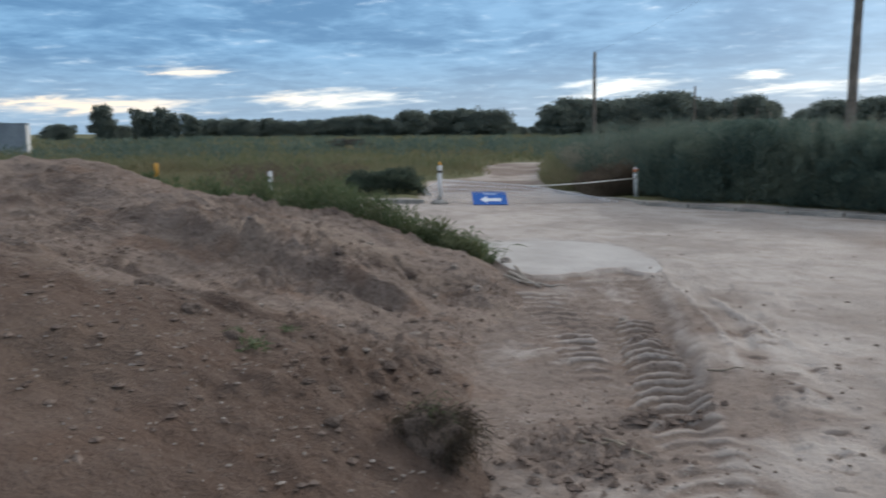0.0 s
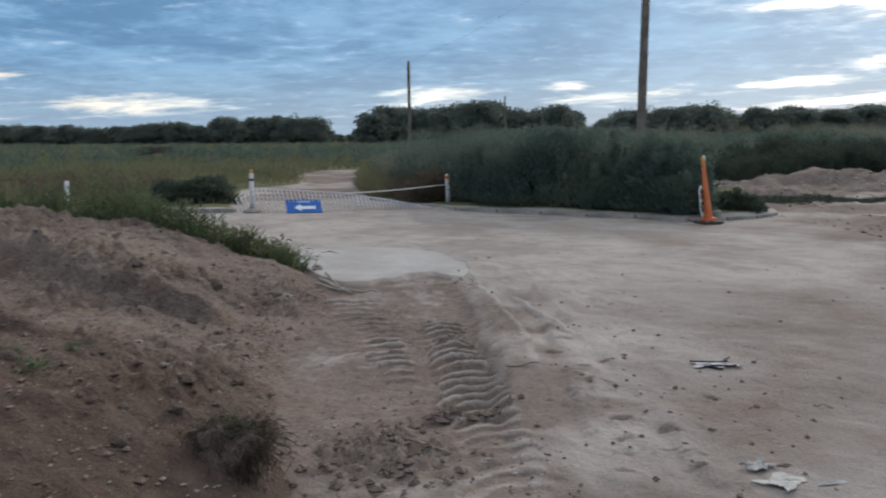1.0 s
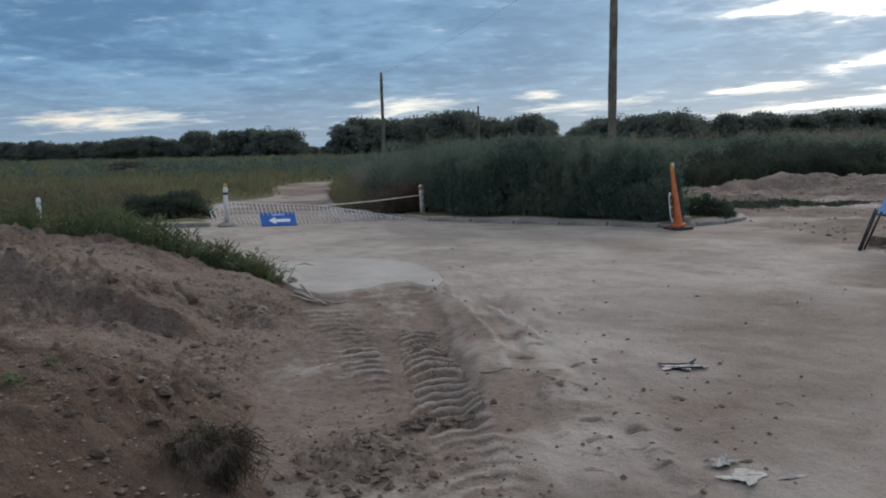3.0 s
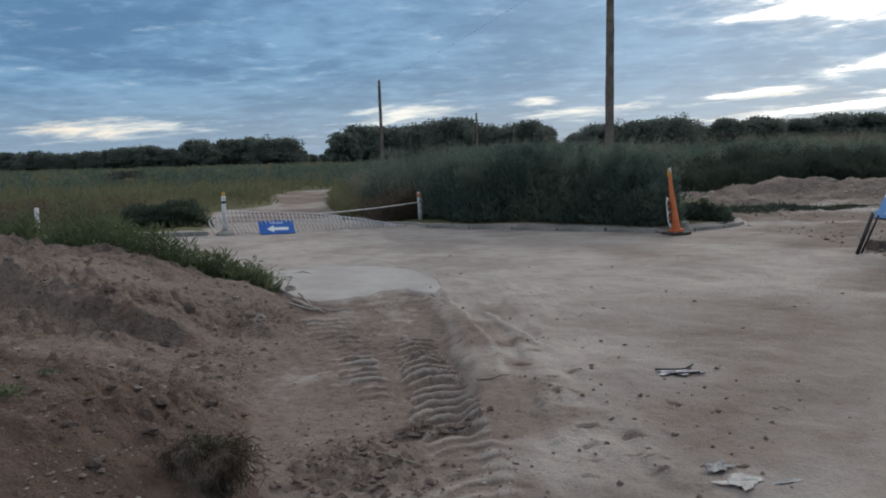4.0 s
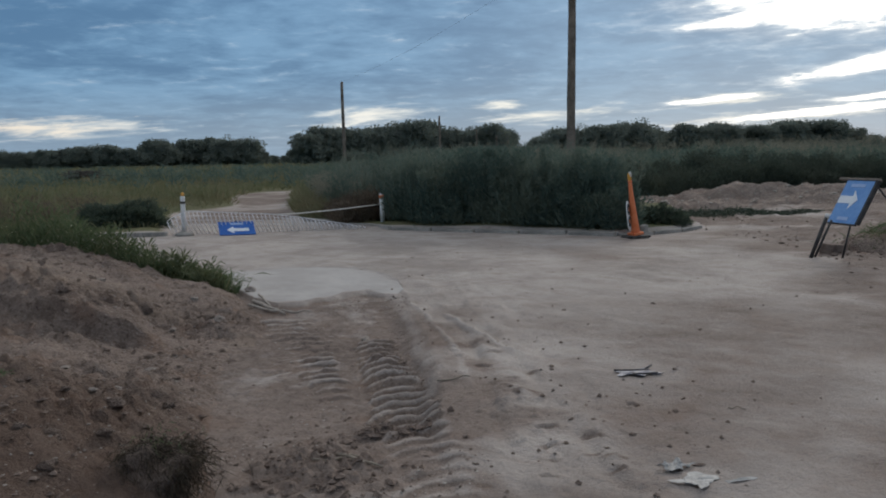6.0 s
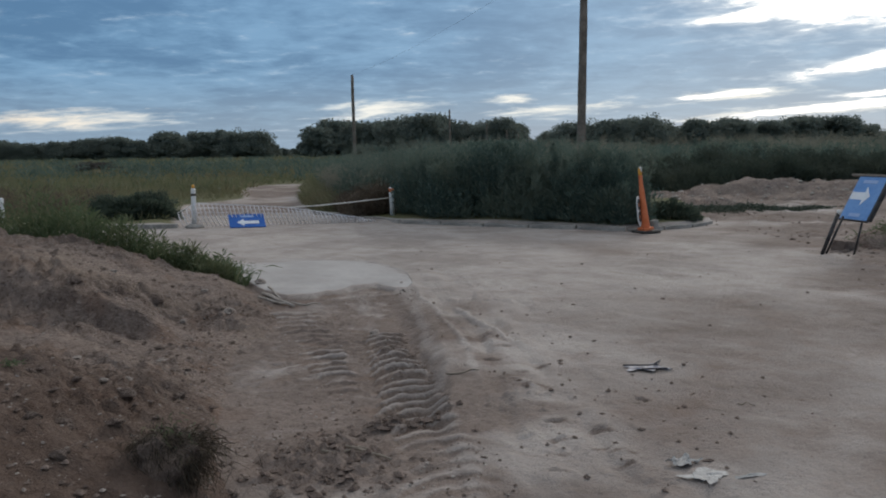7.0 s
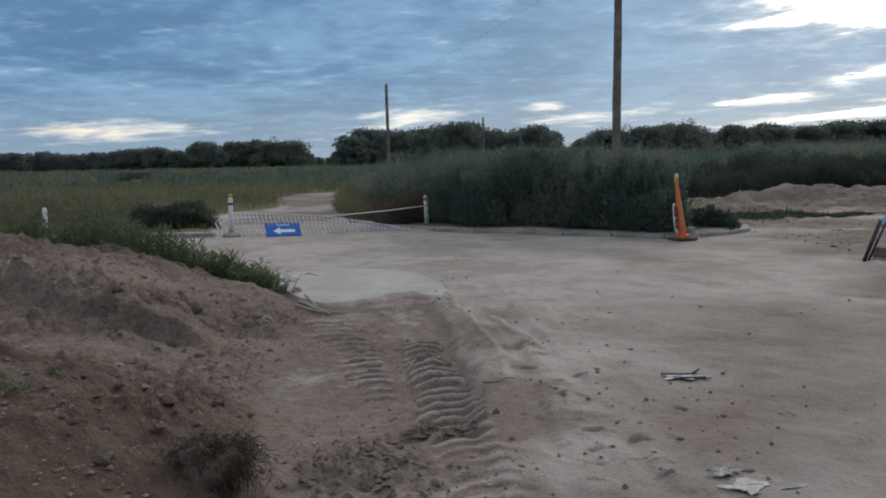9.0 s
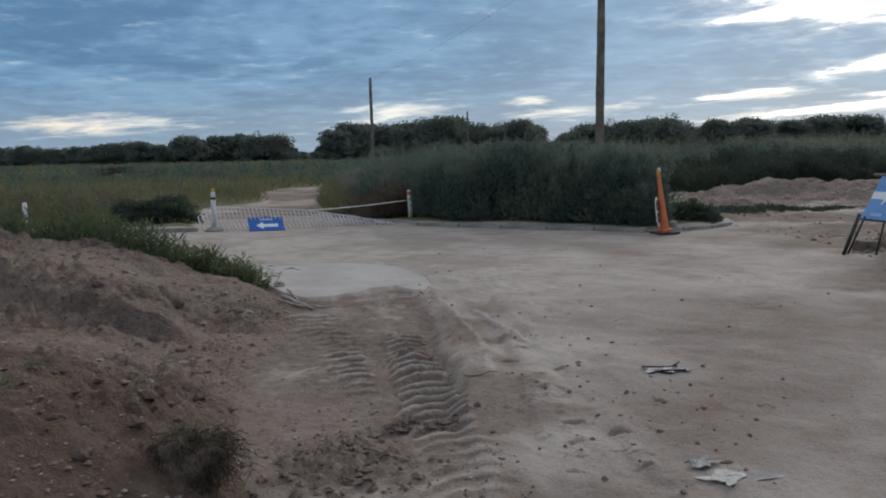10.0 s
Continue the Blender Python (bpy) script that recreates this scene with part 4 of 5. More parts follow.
def flower_dots():
    n = 75
    x = rng.uniform(-2.2, 0.25, n)
    y = lerp_at(x, (-3.6, -2, -0.6, 0.1, 0.5), (10.6, 10.1, 9.85, 9.75, 9.9)) + rng.random(n) * 0.7
    base = np.stack((x, y, mound_z(x, y) + 0.12 + 0.22 * rng.random(n)), 1)
    return [kites(base, rand_way(rng, n, 0.6), 0.016, 0.014, rng), kites(base, rand_way(rng, n, 0.2), 0.015, 0.013, rng)]


M_FLOWER = simple("pale_petal", (0.60, 0.58, 0.38), (0.72, 0.70, 0.52), 9)
stuff("wild_flowers", flower_dots(), (M_FLOWER,), "tiny pale yellow wild flowers in the bank grass", "flowers")
stuff("bank_grass", crest_grass(), (M_GRASS,), "green grass growing along the top of the mound", "grass")


def arching_blades():
    b = []
    for k in range(26):
        a = rng.random() * 6.28
        p = np.array((0.33 + rng.normal() * 0.10, 9.95 + rng.normal() * 0.12, 0.0))
        p[2] = mound_z(p[0:1], p[1:2])[0]
        w1 = np.array((math.cos(a) * 0.35 + 0.2, math.sin(a) * 0.35, 1.0))
        ln = 0.22 + 0.2 * rng.random()
        q = p + w1 / np.linalg.norm(w1) * ln * 0.9
        b.append(kites(p[None], w1[None], ln, 0.016, rng))
        b.append(kites(q[None], (w1 * (1.6, 1.6, 0.15))[None], ln * 0.6, 0.014, rng, 0.25))
    return b


stuff("tall_grass_tuft", arching_blades(), (M_GRASS,), "arching long grass blades at the end of the mound", "grass")


def pile_grass():
    n = 1800
    x, y = rng.normal(10.7, 0.55, n), rng.normal(11.0, 0.30, n)
    base = np.stack((x, y, np.maximum(heap_z("soil_mound", x, y), 0.0) - 0.01), 1)
    return [kites(base, rand_way(rng, n, 0.7), 0.10 + 0.14 * rng.random(n), 0.012, rng, 0.3)]


def ridge_foot_grass():
    n = 5200
    u = 10.2 + 4.6 * rng.random(n) ** 1.5
    v = 18.0 - 0.06 * (u - 12.5) + rng.normal(0, 0.38, n) * sstep(15.0, 11.0, u) + 0.3 * fbm(u, u * 0, 0.9, 2, 241)
    b = np.stack((u, v, np.maximum(heap_z("spoil_ridge", u, v), ground_z(u, v)) - 0.01), 1)
    return [kites(b, rand_way(rng, n, 0.5), (0.10 + 0.20 * rng.random(n)) * sstep(15.0, 12.0, u), 0.02, rng, 0.3)]


stuff("ridge_grass", ridge_foot_grass(), (M_SCRUB,), "low dark grass along the foot of the spoil ridge", "grass")
stuff("sparse_grass", pile_grass(), (M_GRASS,), "thin grass growing over the soil pile", "grass")


def bush(name, x, y, z, rx, ry, rz, leaves, size, mat, label):
    root = empty_thing(name, pose(x, y, z), label, "bush")
    n = leaves
    v = rng.normal(size=(n, 3))
    v /= np.linalg.norm(v, axis=1, keepdims=True)
    v[:, 2] = np.abs(v[:, 2])
    lump = 0.82 + 0.5 * fbm(v[:, 0] * 2 + 5, v[:, 1] * 2 + v[:, 2] * 3, 1.3, 3, int(abs(x) * 10))
    r = (0.55 + 0.5 * rng.random(n) ** 0.5) * lump
    p = v * r[:, None] * (rx, ry, rz)
    w = v + rng.normal(size=(n, 3)) * 0.45
    w[:, 2] += 0.45
    part("foliage", kite_mesh("foliage", [kites(p, w, size * (0.6 + 0.8 * rng.random(n)), size * 0.22, rng, 0.15)], (mat,)), None, root)
    bm = bmesh.new()
    for k in range(9):
        a = k * 0.7 + 0.3
        tube([(0, 0, -0.05), (math.cos(a) * rx * 0.3, math.sin(a) * ry * 0.3, rz * 0.4), (math.cos(a) * rx * 0.6, math.sin(a) * ry * 0.6, rz * 0.75)], (0.014, 0.010, 0.004), 5, bm)
    part("stem", bm, M_BARK, root)
    return root


bush("roadside_bush", -2.28, 19.55, 0.08, 1.02, 0.75, 0.60, 9000, 0.12, M_BUSH, "dense low dark green bush behind the kerb")
bush("small_bush", 8.62, 15.35, 0.05, 0.56, 0.42, 0.42, 4200, 0.10, M_BUSH, "small dark bush beside the orange cone")



SPRIGS = ((-0.62, 3.95, 1.1), (-1.75, 3.05, 1.4), (-0.75, 4.1, 0.7), (-0.55, 4.35, 0.6))


def weed_sprig(x, y, s):
    z = float(mound_z(np.array([x]), np.array([y]))[0])
    n = 70
    pos = rng.normal(size=(n, 3)) * (0.035 * s, 0.035 * s, 0.0)
    me = kite_mesh("weed_sprig", [kites(pos, rand_way(rng, n, 0.5), (0.04 + 0.06 * rng.random(n)) * s, 0.010 * s, rng, 0.3)], (M_GRASS,))
    ob = part("weed_sprig", me, None)
    ob.matrix_world = pose(x, y, z - 0.005)
    return tagged(ob, "small green weed sprouting from the mound", "weed", "weeds on the mound")


for x, y, s in SPRIGS:
    weed_sprig(x, y, s)


# ---- far trees ----
def tree_kind(seed, high, wide, sparse=0.0):
    """A broad field tree: trunk with limbs, crown of leaf clumps with gaps."""
    r = np.random.default_rng(seed)
    root = new("tree")
    bm = bmesh.new()
    tube([(0, 0, -0.3), (0.1, 0, high * 0.25), (0.05, 0.1, high * 0.5), (0, 0, high * 0.8)], (0.22, 0.17, 0.11, 0.04), 7, bm)
    ends = []
    for k in range(11):
        a, e = r.random() * 6.28, 0.25 + 0.75 * r.random()
        s = Vector((0, 0, high * (0.18 + 0.45 * r.random())))
        t = Vector((math.cos(a) * wide * 0.5 * e, math.sin(a) * wide * 0.5 * e, high * (0.42 + 0.48 * r.random())))
        m = s.lerp(t, 0.5) + Vector((0, 0, 0.3))
        tube([s, m, t], (0.09, 0.06, 0.02), 5, bm)
        ends.append(np.array(t))
    part("trunk", bm, M_BARK, root)
    blocks = []
    clumps = 110
    for k in range(clumps):
        if k < 22:
            c = ends[k % len(ends)] + r.normal(size=3) * 0.4
        else:
            a, q, h = r.random() * 6.28, math.sqrt(r.random()), r.random()
            rad = wide * 0.5 * (1 - 0.55 * max(0, h - 0.45) / 0.55) * (0.75 + 0.25 * min(1, h * 3))
            c = np.array((math.cos(a) * q * rad, math.sin(a) * q * rad, high * (0.10 + 0.82 * h)))
        if r.random() < sparse:
            continue
        n = 120
        v = r.normal(size=(n, 3))
        v /= np.linalg.norm(v, axis=1, keepdims=True)
        size = wide * (0.10 + 0.08 * r.random())
        p = c + v * (size * (0.4 + 0.6 * r.random(n)))[:, None] * (1, 1, 0.75)
        w = v + r.normal(size=(n, 3)) * 0.5
        blocks.append(kites(p, w, 0.44 * (0.6 + 0.8 * r.random(n)), 0.25, r, 0.1))
    part("crown", kite_mesh("crown", blocks, (M_TREE_HAZED,)), None, root)
    return root


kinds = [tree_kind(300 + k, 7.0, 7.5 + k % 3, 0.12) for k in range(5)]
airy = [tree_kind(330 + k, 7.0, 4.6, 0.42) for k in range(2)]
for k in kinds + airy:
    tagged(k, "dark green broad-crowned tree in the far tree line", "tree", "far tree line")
waiting = []


def stand_tree(pool, x, y, top, seed, wide=1.0):
    """Notes a tree whose crown reaches that height."""
    r = random.Random(seed)
    s = top / 7.0
    waiting.append((pool[len(waiting) % len(pool)], pose(x, y, 0, 0, 0, r.uniform(0, 360)) @ Matrix.Diagonal((s * wide, s * wide, s, 1))))


def tree_line(y, xs_, tops, step, seed, pool, wide=1.0):
    r = random.Random(seed)
    x = xs_[0]
    while x <= xs_[-1]:
        top = float(np.interp(x, xs_, tops)) * r.uniform(0.86, 1.05)
        stand_tree(pool, x, y + r.uniform(-6, 9), top, r.random(), wide)
        x += step * r.uniform(0.75, 1.2)


tree_line(210, (-78, -63, -53, -49, -41, -37, -31, -27, -17, -10, -4, 0.5), (4.8, 4.9, 4.4, 4.3, 5.6, 6.1, 4.8, 5.8, 7.0, 7.7, 6.2, 3.2), 3.3, 401, kinds, 1.15)
tree_line(222, (3, 14), (2.4, 2.6), 3.4, 402, kinds, 1.4)
tree_line(170, (9, 16, 21, 32, 38, 49, 53.5), (7.2, 7.5, 7.0, 8.8, 7.2, 7.5, 6.4), 3.3, 403, kinds, 1.1)
tree_line(176, (11, 52), (6.2, 6.4), 4.4, 404, kinds, 1.1)
tree_line(225, (58, 78), (3.0, 3.2), 5, 408, kinds, 1.4)
tree_line(190, (66.5, 72, 83, 94, 108, 128, 138, 147), (6.0, 7.7, 8.8, 7.2, 7.7, 8.4, 7.9, 5.9), 3.7, 405, kinds, 1.2)
tree_line(205, (70, 200), (6.0, 4.6), 6.5, 406, kinds, 1.25)
tree_line(150, (-71.5, -67, -61, -57, -53), (6.9, 6.4, 5.9, 4.6, 5.9), 2.7, 407, airy, 0.95)
tree_line(160, (-104, -74), (3.8, 3.4), 4.4, 409, kinds, 1.3)

last = {k: i for i, (k, m) in enumerate(waiting)}
for i, (k, m) in enumerate(waiting):
    if last[k] != i:
        copy_thing(k, m)
for k, i in last.items():
    k.matrix_world = waiting[i][1]


# ---- poles and cable ----
def utility_pole(x, y, high, r0, r1, bend, label):
    root = empty_thing("utility_pole", pose(x, y, 0), label, "pole", "poles along the street")
    pts, rad = [], []
    n = 14
    for i in range(n):
        t = i / (n - 1)
        pts.append((bend * math.sin(t * 5.2 + x) * 0.5, 0, -0.4 + (high + 0.4) * t))
        rad.append((r0 + (r1 - r0) * t) * (1 + 0.03 * math.sin(i * 2.3)))
    part("pole_shaft", tube(pts, rad, 14, None, 0.05), M_POLE, root)
    bm = box((0.05, 0.05, 0.10), (0, 0.0, high + 0.03), None, 0.008)
    part("insulator", bm, M_RUBBER, root)
    return root


utility_pole(9.53, 23.0, 7.2, 0.135, 0.105, 0.05, "thick weathered wooden utility pole standing in the weeds")
utility_pole(6.37, 60.0, 6.8, 0.13, 0.10, 0.04, "slim grey wooden pole beside the lane")
utility_pole(24.0, 112.0, 6.85, 0.16, 0.12, 0.04, "distant slim wooden pole before the trees")
for x, y, h in ((38.7, 150, 6.1), (42.6, 150.5, 4.9), (44.9, 151, 4.25)):
    utility_pole(x, y, h, 0.13, 0.11, 0.02, "far small wooden post before the tree line")


def cable(a, b, sag, r):
    a, b = Vector(a), Vector(b)
    pts = [a.lerp(b, i / 24) - Vector((0, 0, sag * 4 * (i / 24) * (1 - i / 24))) for i in range(25)]
    return pts, r


pts, r = cable((9.53, 23, 7.22), (6.37, 60, 6.83), 0.35, 0.0035)
tagged(part("overhead_cable", tube(pts, r, 5), M_WIRE), "thin dark overhead cable between two poles", "cable")


# ---- closure of the lane ----
def marker_post(x, y, z, high, base, tip, label, lean=0.0):
    root = empty_thing("marker_post", pose(x, y, z, 0, lean, 0), label, "post", "posts of the lane closure")
    bm = tube([(0, 0, 0), (0, 0, high * 0.5), (0, 0, high - 0.02), (0, 0, high)], (0.052, 0.050, 0.047, 0.030), 12)
    part("post_shaft", bm, M_WHITE, root)
    if base:
        b = tube([(0, 0, 0), (0, 0, 0.035), (0, 0, 0.08), (0, 0, 0.09)], (0.19, 0.19, 0.10, 0.06), 8)
        part("post_base", b, M_KERB, root, "dusty grey weighted foot")
    if tip == "amber":
        part("reflector", tube([(0, 0, high - 0.005), (0, 0, high + 0.045), (0, 0, high + 0.07)], (0.035, 0.032, 0.012), 10), M_AMBER, root, "amber tip")
        part("band", tube([(0, 0, high * 0.80), (0, 0, high * 0.86)], 0.0525, 12), M_RUBBER, root)
    if tip == "tall amber":
        part("reflector", tube([(0, 0, high * 0.45), (0, 0, high + 0.02), (0, 0, high + 0.05)], (0.055, 0.054, 0.03), 12), M_AMBER, root, "amber upper half")
    if tip == "red":
        part("band", tube([(0, 0, high - 0.10), (0, 0, high - 0.03)], 0.051, 12), M_ORANGE, root, "rusty red band")
    return root


marker_post(-0.83, 17.75, 0.0, 0.82, True, "amber", "white plastic marker post with an amber tip and foot")
marker_post(3.34, 18.2, 0.05, 0.68, False, "red", "white post with a rusty band at the kerb corner", -2)
marker_post(-4.85, 19.0, 0.05, 0.60, False, "", "short white marker post in the grass")
marker_post(-7.98, 20.0, 0.22, 0.55, False, "tall amber", "white marker post with amber tip in the field grass")


def net_top(x):
    return lerp_at(x, (-1.15, -0.8, -0.6, 0.6, 1.1, 2.0, 2.9), (0.30, 0.50, 0.48, 0.40, 0.36, 0.20, 0.05))


def safety_net():
    bm = bmesh.new()
    x = -1.15
    while x < 2.85:
        h = float(net_top(x))
        wob = 0.02 * math.sin(x * 9)
        tube([(x + 0.16 * h / 0.5, 17.62 + wob + 0.20, 0.012), (x + 0.05, 17.66 + wob, h * 0.5 + 0.01), (x, 17.70 + wob, h)], 0.0095, 4, bm)
        x += 0.085
    for f in (0.02, 0.22, 0.42, 0.62, 0.82, 1.0):
        pts = [(xx + 0.10 * (1 - f), 17.70 + 0.12 * (1 - f) + 0.02 * math.sin(xx * 9), 0.012 + float(net_top(xx)) * f) for xx in np.arange(-1.15, 2.85, 0.2)]
        tube(pts, 0.0045 if f < 1 else 0.010, 4, bm)
    return bm


tagged(part("safety_net", safety_net(), M_NET), "sagging white plastic safety net across the lane", "net")
pts = [(1.0, 17.69, 0.37), (1.6, 17.78, 0.385), (2.3, 17.95, 0.42), (3.31, 18.15, 0.50)]
tagged(part("barrier_cord", tube(pts, 0.013, 6), M_ROPE), "slack white cord tied to the kerb post", "cord")
bmr = tube([(3.34, 18.2, 0.49), (3.34, 18.2, 0.53)], 0.058, 10)
tagged(part("cord_loop", bmr, M_ROPE), "cord wound round the kerb post", "cord")

ARROW_L = [(-0.5, 0.0), (-0.18, 0.42), (-0.18, 0.17), (0.5, 0.17), (0.5, -0.17), (-0.18, -0.17), (-0.18, -0.42)]


def arrow(w, h, flip):
    pts2 = [((-x if flip else x) * w, z * h) for x, z in ARROW_L]
    return pts2[::-1] if flip else pts2


def fallen_sign():
    root = empty_thing("detour_sign", pose(0.25, 17.42, 0.005, -52, 0, -2), "blue detour sign with a white arrow lying tilted back", "road sign")
    sh = Matrix(((1, 0, -0.16, 0), (0, 1, 0, 0), (0, 0, 1, 0), (0, 0, 0, 1)))
    part("panel", flat_shape([(-0.36, 0), (0.36, 0), (0.36, 0.39), (-0.36, 0.39)], 0.02, sh), M_BLUE, root)
    part("arrow", flat_shape(arrow(0.44, 0.26, False), 0.006, sh @ pose(0.02, -0.0125, 0.14)), M_SIGN_WHITE, root, "white arrow")
    part("lettering", flat_shape([(-0.13, 0.29), (0.13, 0.29), (0.13, 0.345), (-0.13, 0.345)], 0.004, sh @ pose(0.02, -0.0125, 0)), M_BLUE_PALE, root, "pale unreadable lettering bar")
    bm = tube([(-0.05, 0.03, 0.38), (-0.05, 0.03, 0.48)], 0.008, 6)
    tube([(-0.11, 0.03, 0.45), (0.06, 0.03, 0.47)], 0.008, 6, bm)
    part("stand_bar", bm, M_STEEL, root)
    for x in (-0.3, 0.3):
        part("prop", tube([(x, 0.02, 0.36), (x, 0.30, 0.30 - 0.12)], 0.01, 6), M_STEEL, root)
    return root


fallen_sign()


def standing_sign():
    """A tilted sign held in a steel easel."""
    root = empty_thing("direction_sign", pose(8.92, 10.2, 0.0, 0, 0, -88), "tilted blue sign with a white arrow on steel easel", "road sign")
    panel = pose(0.0, 0, 0.765, -29, 0, 0)
    W, H = 0.285, 0.335
    part("panel", flat_shape([(-W, -H), (W, -H), (W, H), (-W, H)], 0.018, panel), M_BLUE_GLARE, root)
    part("arrow", flat_shape(arrow(0.37, 0.34, True), 0.005, panel @ pose(-0.09, -0.0115, 0.03)), M_SIGN_WHITE, root, "white arrow")
    for z, w in ((0.255, 0.14), (-0.265, 0.11)):
        part("lettering", flat_shape([(-w, -0.026), (w, -0.026), (w, 0.026), (-w, 0.026)], 0.004, panel @ pose(-0.02, -0.0115, z)), M_BLUE_PALE, root, "pale unreadable lettering bar")
    part("top_bar", box((0.80, 0.05, 0.035), (0, 0, 0), panel @ pose(-0.06, 0.0, H + 0.02), 0.006), M_POLE, root, "weathered wooden batten")
    part("side_bar", box((0.045, 0.06, 2 * H), (0, 0, 0), panel @ pose(W + 0.02, 0, 0), 0.006), M_STEEL, root)
    part("bottom_bar", box((2 * W, 0.03, 0.02), (0, 0, 0), panel @ pose(0, 0.0, -H - 0.012), 0.004), M_STEEL, root)

    def bar(name, a, b, r, lab="", mat=M_STEEL):
        part(name, tube([a, b], r, 8), mat, root, lab)
    inv = root.matrix_world.inverted()

    def loc(x, y, z):
        return tuple(inv @ Vector((x, y, z)))
    bar("leg", loc(8.52, 10.2, 0.57), loc(8.29, 10.2, 0.0), 0.026)
    bar("leg", loc(8.63, 10.24, 0.52), loc(8.39, 10.25, 0.0), 0.016)
    bar("leg", loc(8.80, 10.06, 0.47), loc(8.68, 10.05, 0.0), 0.014)
    bar("back_leg", loc(9.16, 10.0, 0.98), loc(10.25, 10.25, 0.0), 0.013)
    bar("leg_cap", loc(8.52, 10.2, 0.55), loc(8.545, 10.2, 0.61), 0.032, "white cap", M_WHITE)
    return root


standing_sign()
tagged(part("concrete_lump", box((0.36, 0.22, 0.16), (8.95, 10.62, 0.055), pose(0, 0, 0, 3, 4, 20).to_3x3().to_4x4(), 0.03), M_CLOD), "broken dark concrete block at the sign's feet", "block")


def traffic_cone():
    root = empty_thing("traffic_cone", pose(7.31, 13.80, 0.0, 0, -8.0, 12), "tall leaning orange traffic cone with a dark base", "traffic cone")
    part("cone_base", box((0.40, 0.34, 0.042), (0, 0, 0.024), pose(0, 0, 0, 0, 8.0, 0), 0.012), M_RUBBER, root, "dusty black rubber base")
    part("cone_collar", box((0.21, 0.21, 0.05), (0.0, 0, 0.075), None, 0.012), M_ORANGE, root)
    bm = bmesh.new()
    tube([(0, 0, 0.08), (0, 0, 0.12), (0, 0, 0.5), (0, 0, 0.93), (0, 0, 1.04)], (0.090, 0.080, 0.058, 0.034, 0.029), 16, bm)
    part("cone_body", bm, M_ORANGE, root)
    part("cone_tip", tube([(0, 0, 1.04), (0, 0, 1.06), (0, 0, 1.14), (0, 0, 1.17)], (0.029, 0.036, 0.032, 0.016), 12), M_AMBER, root, "worn amber tip")
    # the tip's highlight, modelled as a small white piece on one side
    part("tip_highlight", tube([(0.01, -0.012, 1.10), (0.01, -0.012, 1.17), (0.008, -0.01, 1.19)], (0.027, 0.026, 0.012), 10), M_WHITE, root, "small white highlight on the tip")
    part("ring", tube([(0, 0, 1.0), (0, 0, 1.03)], 0.038, 12), M_ORANGE, root)
    board = pose(-0.125, -0.03, 0.42, 0, 4, 40)

    def oval(w, h, z=0.0):
        return [(w * math.cos(a), z + h * math.copysign(abs(math.sin(a)) ** 0.75, math.sin(a))) for a in np.linspace(0, 2 * math.pi, 26, endpoint=False)][::-1]
    brd = part("speed_board", flat_shape(oval(0.13, 0.27), 0.012, board), M_WHITE, root, "white board with dark marks")
    for z in (0.115, -0.10):
        part("dark_mark", flat_shape(oval(0.088, 0.10, z), 0.02, board), M_RUBBER, brd, "dark unreadable mark")
        part("mark_centre", flat_shape(oval(0.022, 0.035, z), 0.026, board), M_ORANGE, brd)
    return root


traffic_cone()

blk = box((0.15, 0.12, 0.16), (7.70, 14.32, 0.10), pose(0, 0, 0, 4, -6, 30), 0.03)
tagged(part("pale_block", blk, M_KERB), "pale broken concrete block beside the cone", "block")


# ---- far container ----
def container():
    root = empty_thing("site_container", pose(-36.5, 57.0, 0.0, 0, 0, 24), "grey metal site container beyond the mound", "container")
    part("container_body", box((6.0, 2.4, 2.2), (0, 0, 1.18), None, 0.03), M_METAL, root)
    bm = bmesh.new()
    for i in range(30):
        box((0.10, 0.04, 2.0), (-2.9 + i * 0.2, -1.215, 1.18), None, 0.0, bm)
    part("wall_rib", bm, M_METAL, root)
    # added pale panel stands in for the brighter light on this end
    part("lit_end_panel", box((0.04, 2.1, 2.0), (3.015, 0, 1.15), None, 0.01), M_WHITE, root, "end face made pale as the lit side")
    part("roof_rail", box((6.06, 2.46, 0.08), (0, 0, 2.29), None, 0.01), M_METAL, root)
    return root


container()


def brush_pile():
    bm = bmesh.new()
    for k in range(70):
        a = random.uniform(-0.5, 0.5)
        c = Vector((random.gauss(0, 0.45), random.gauss(0, 0.3), random.uniform(0.0, 0.40)))
        d = Vector((math.cos(a), math.sin(a), random.uniform(-0.2, 0.25))) * random.uniform(0.25, 0.6)
        tube([c - d, c, c + d], (0.03, 0.04, 0.02), 5, bm)
    ob = part("brush_pile", bm, M_BARK)
    ob.matrix_world = pose(-10.1, 55, 0.62)
    return tagged(ob, "dark heap of cut branches in the field", "brush pile")


brush_pile()


# ---- stones, clods, litter ----
def rock_mesh(name, seed, mat, sub=2, flat=0.7):
    r = random.Random(seed)
    bm = bmesh.new()
    bmesh.ops.create_icosphere(bm, subdivisions=sub, radius=1.0)
    o = Vector((r.uniform(0, 50), r.uniform(0, 50), 0))
    for v in bm.verts:
        v.co *= 1 + 0.55 * noise.noise(v.co * 1.3 + o) + 0.25 * noise.noise(v.co * 3.2 + o)
        v.co.z *= flat
    me = bpy.data.meshes.new(name)
    bm.to_mesh(me)
    bm.free()
    me.materials.append(mat)
    return me


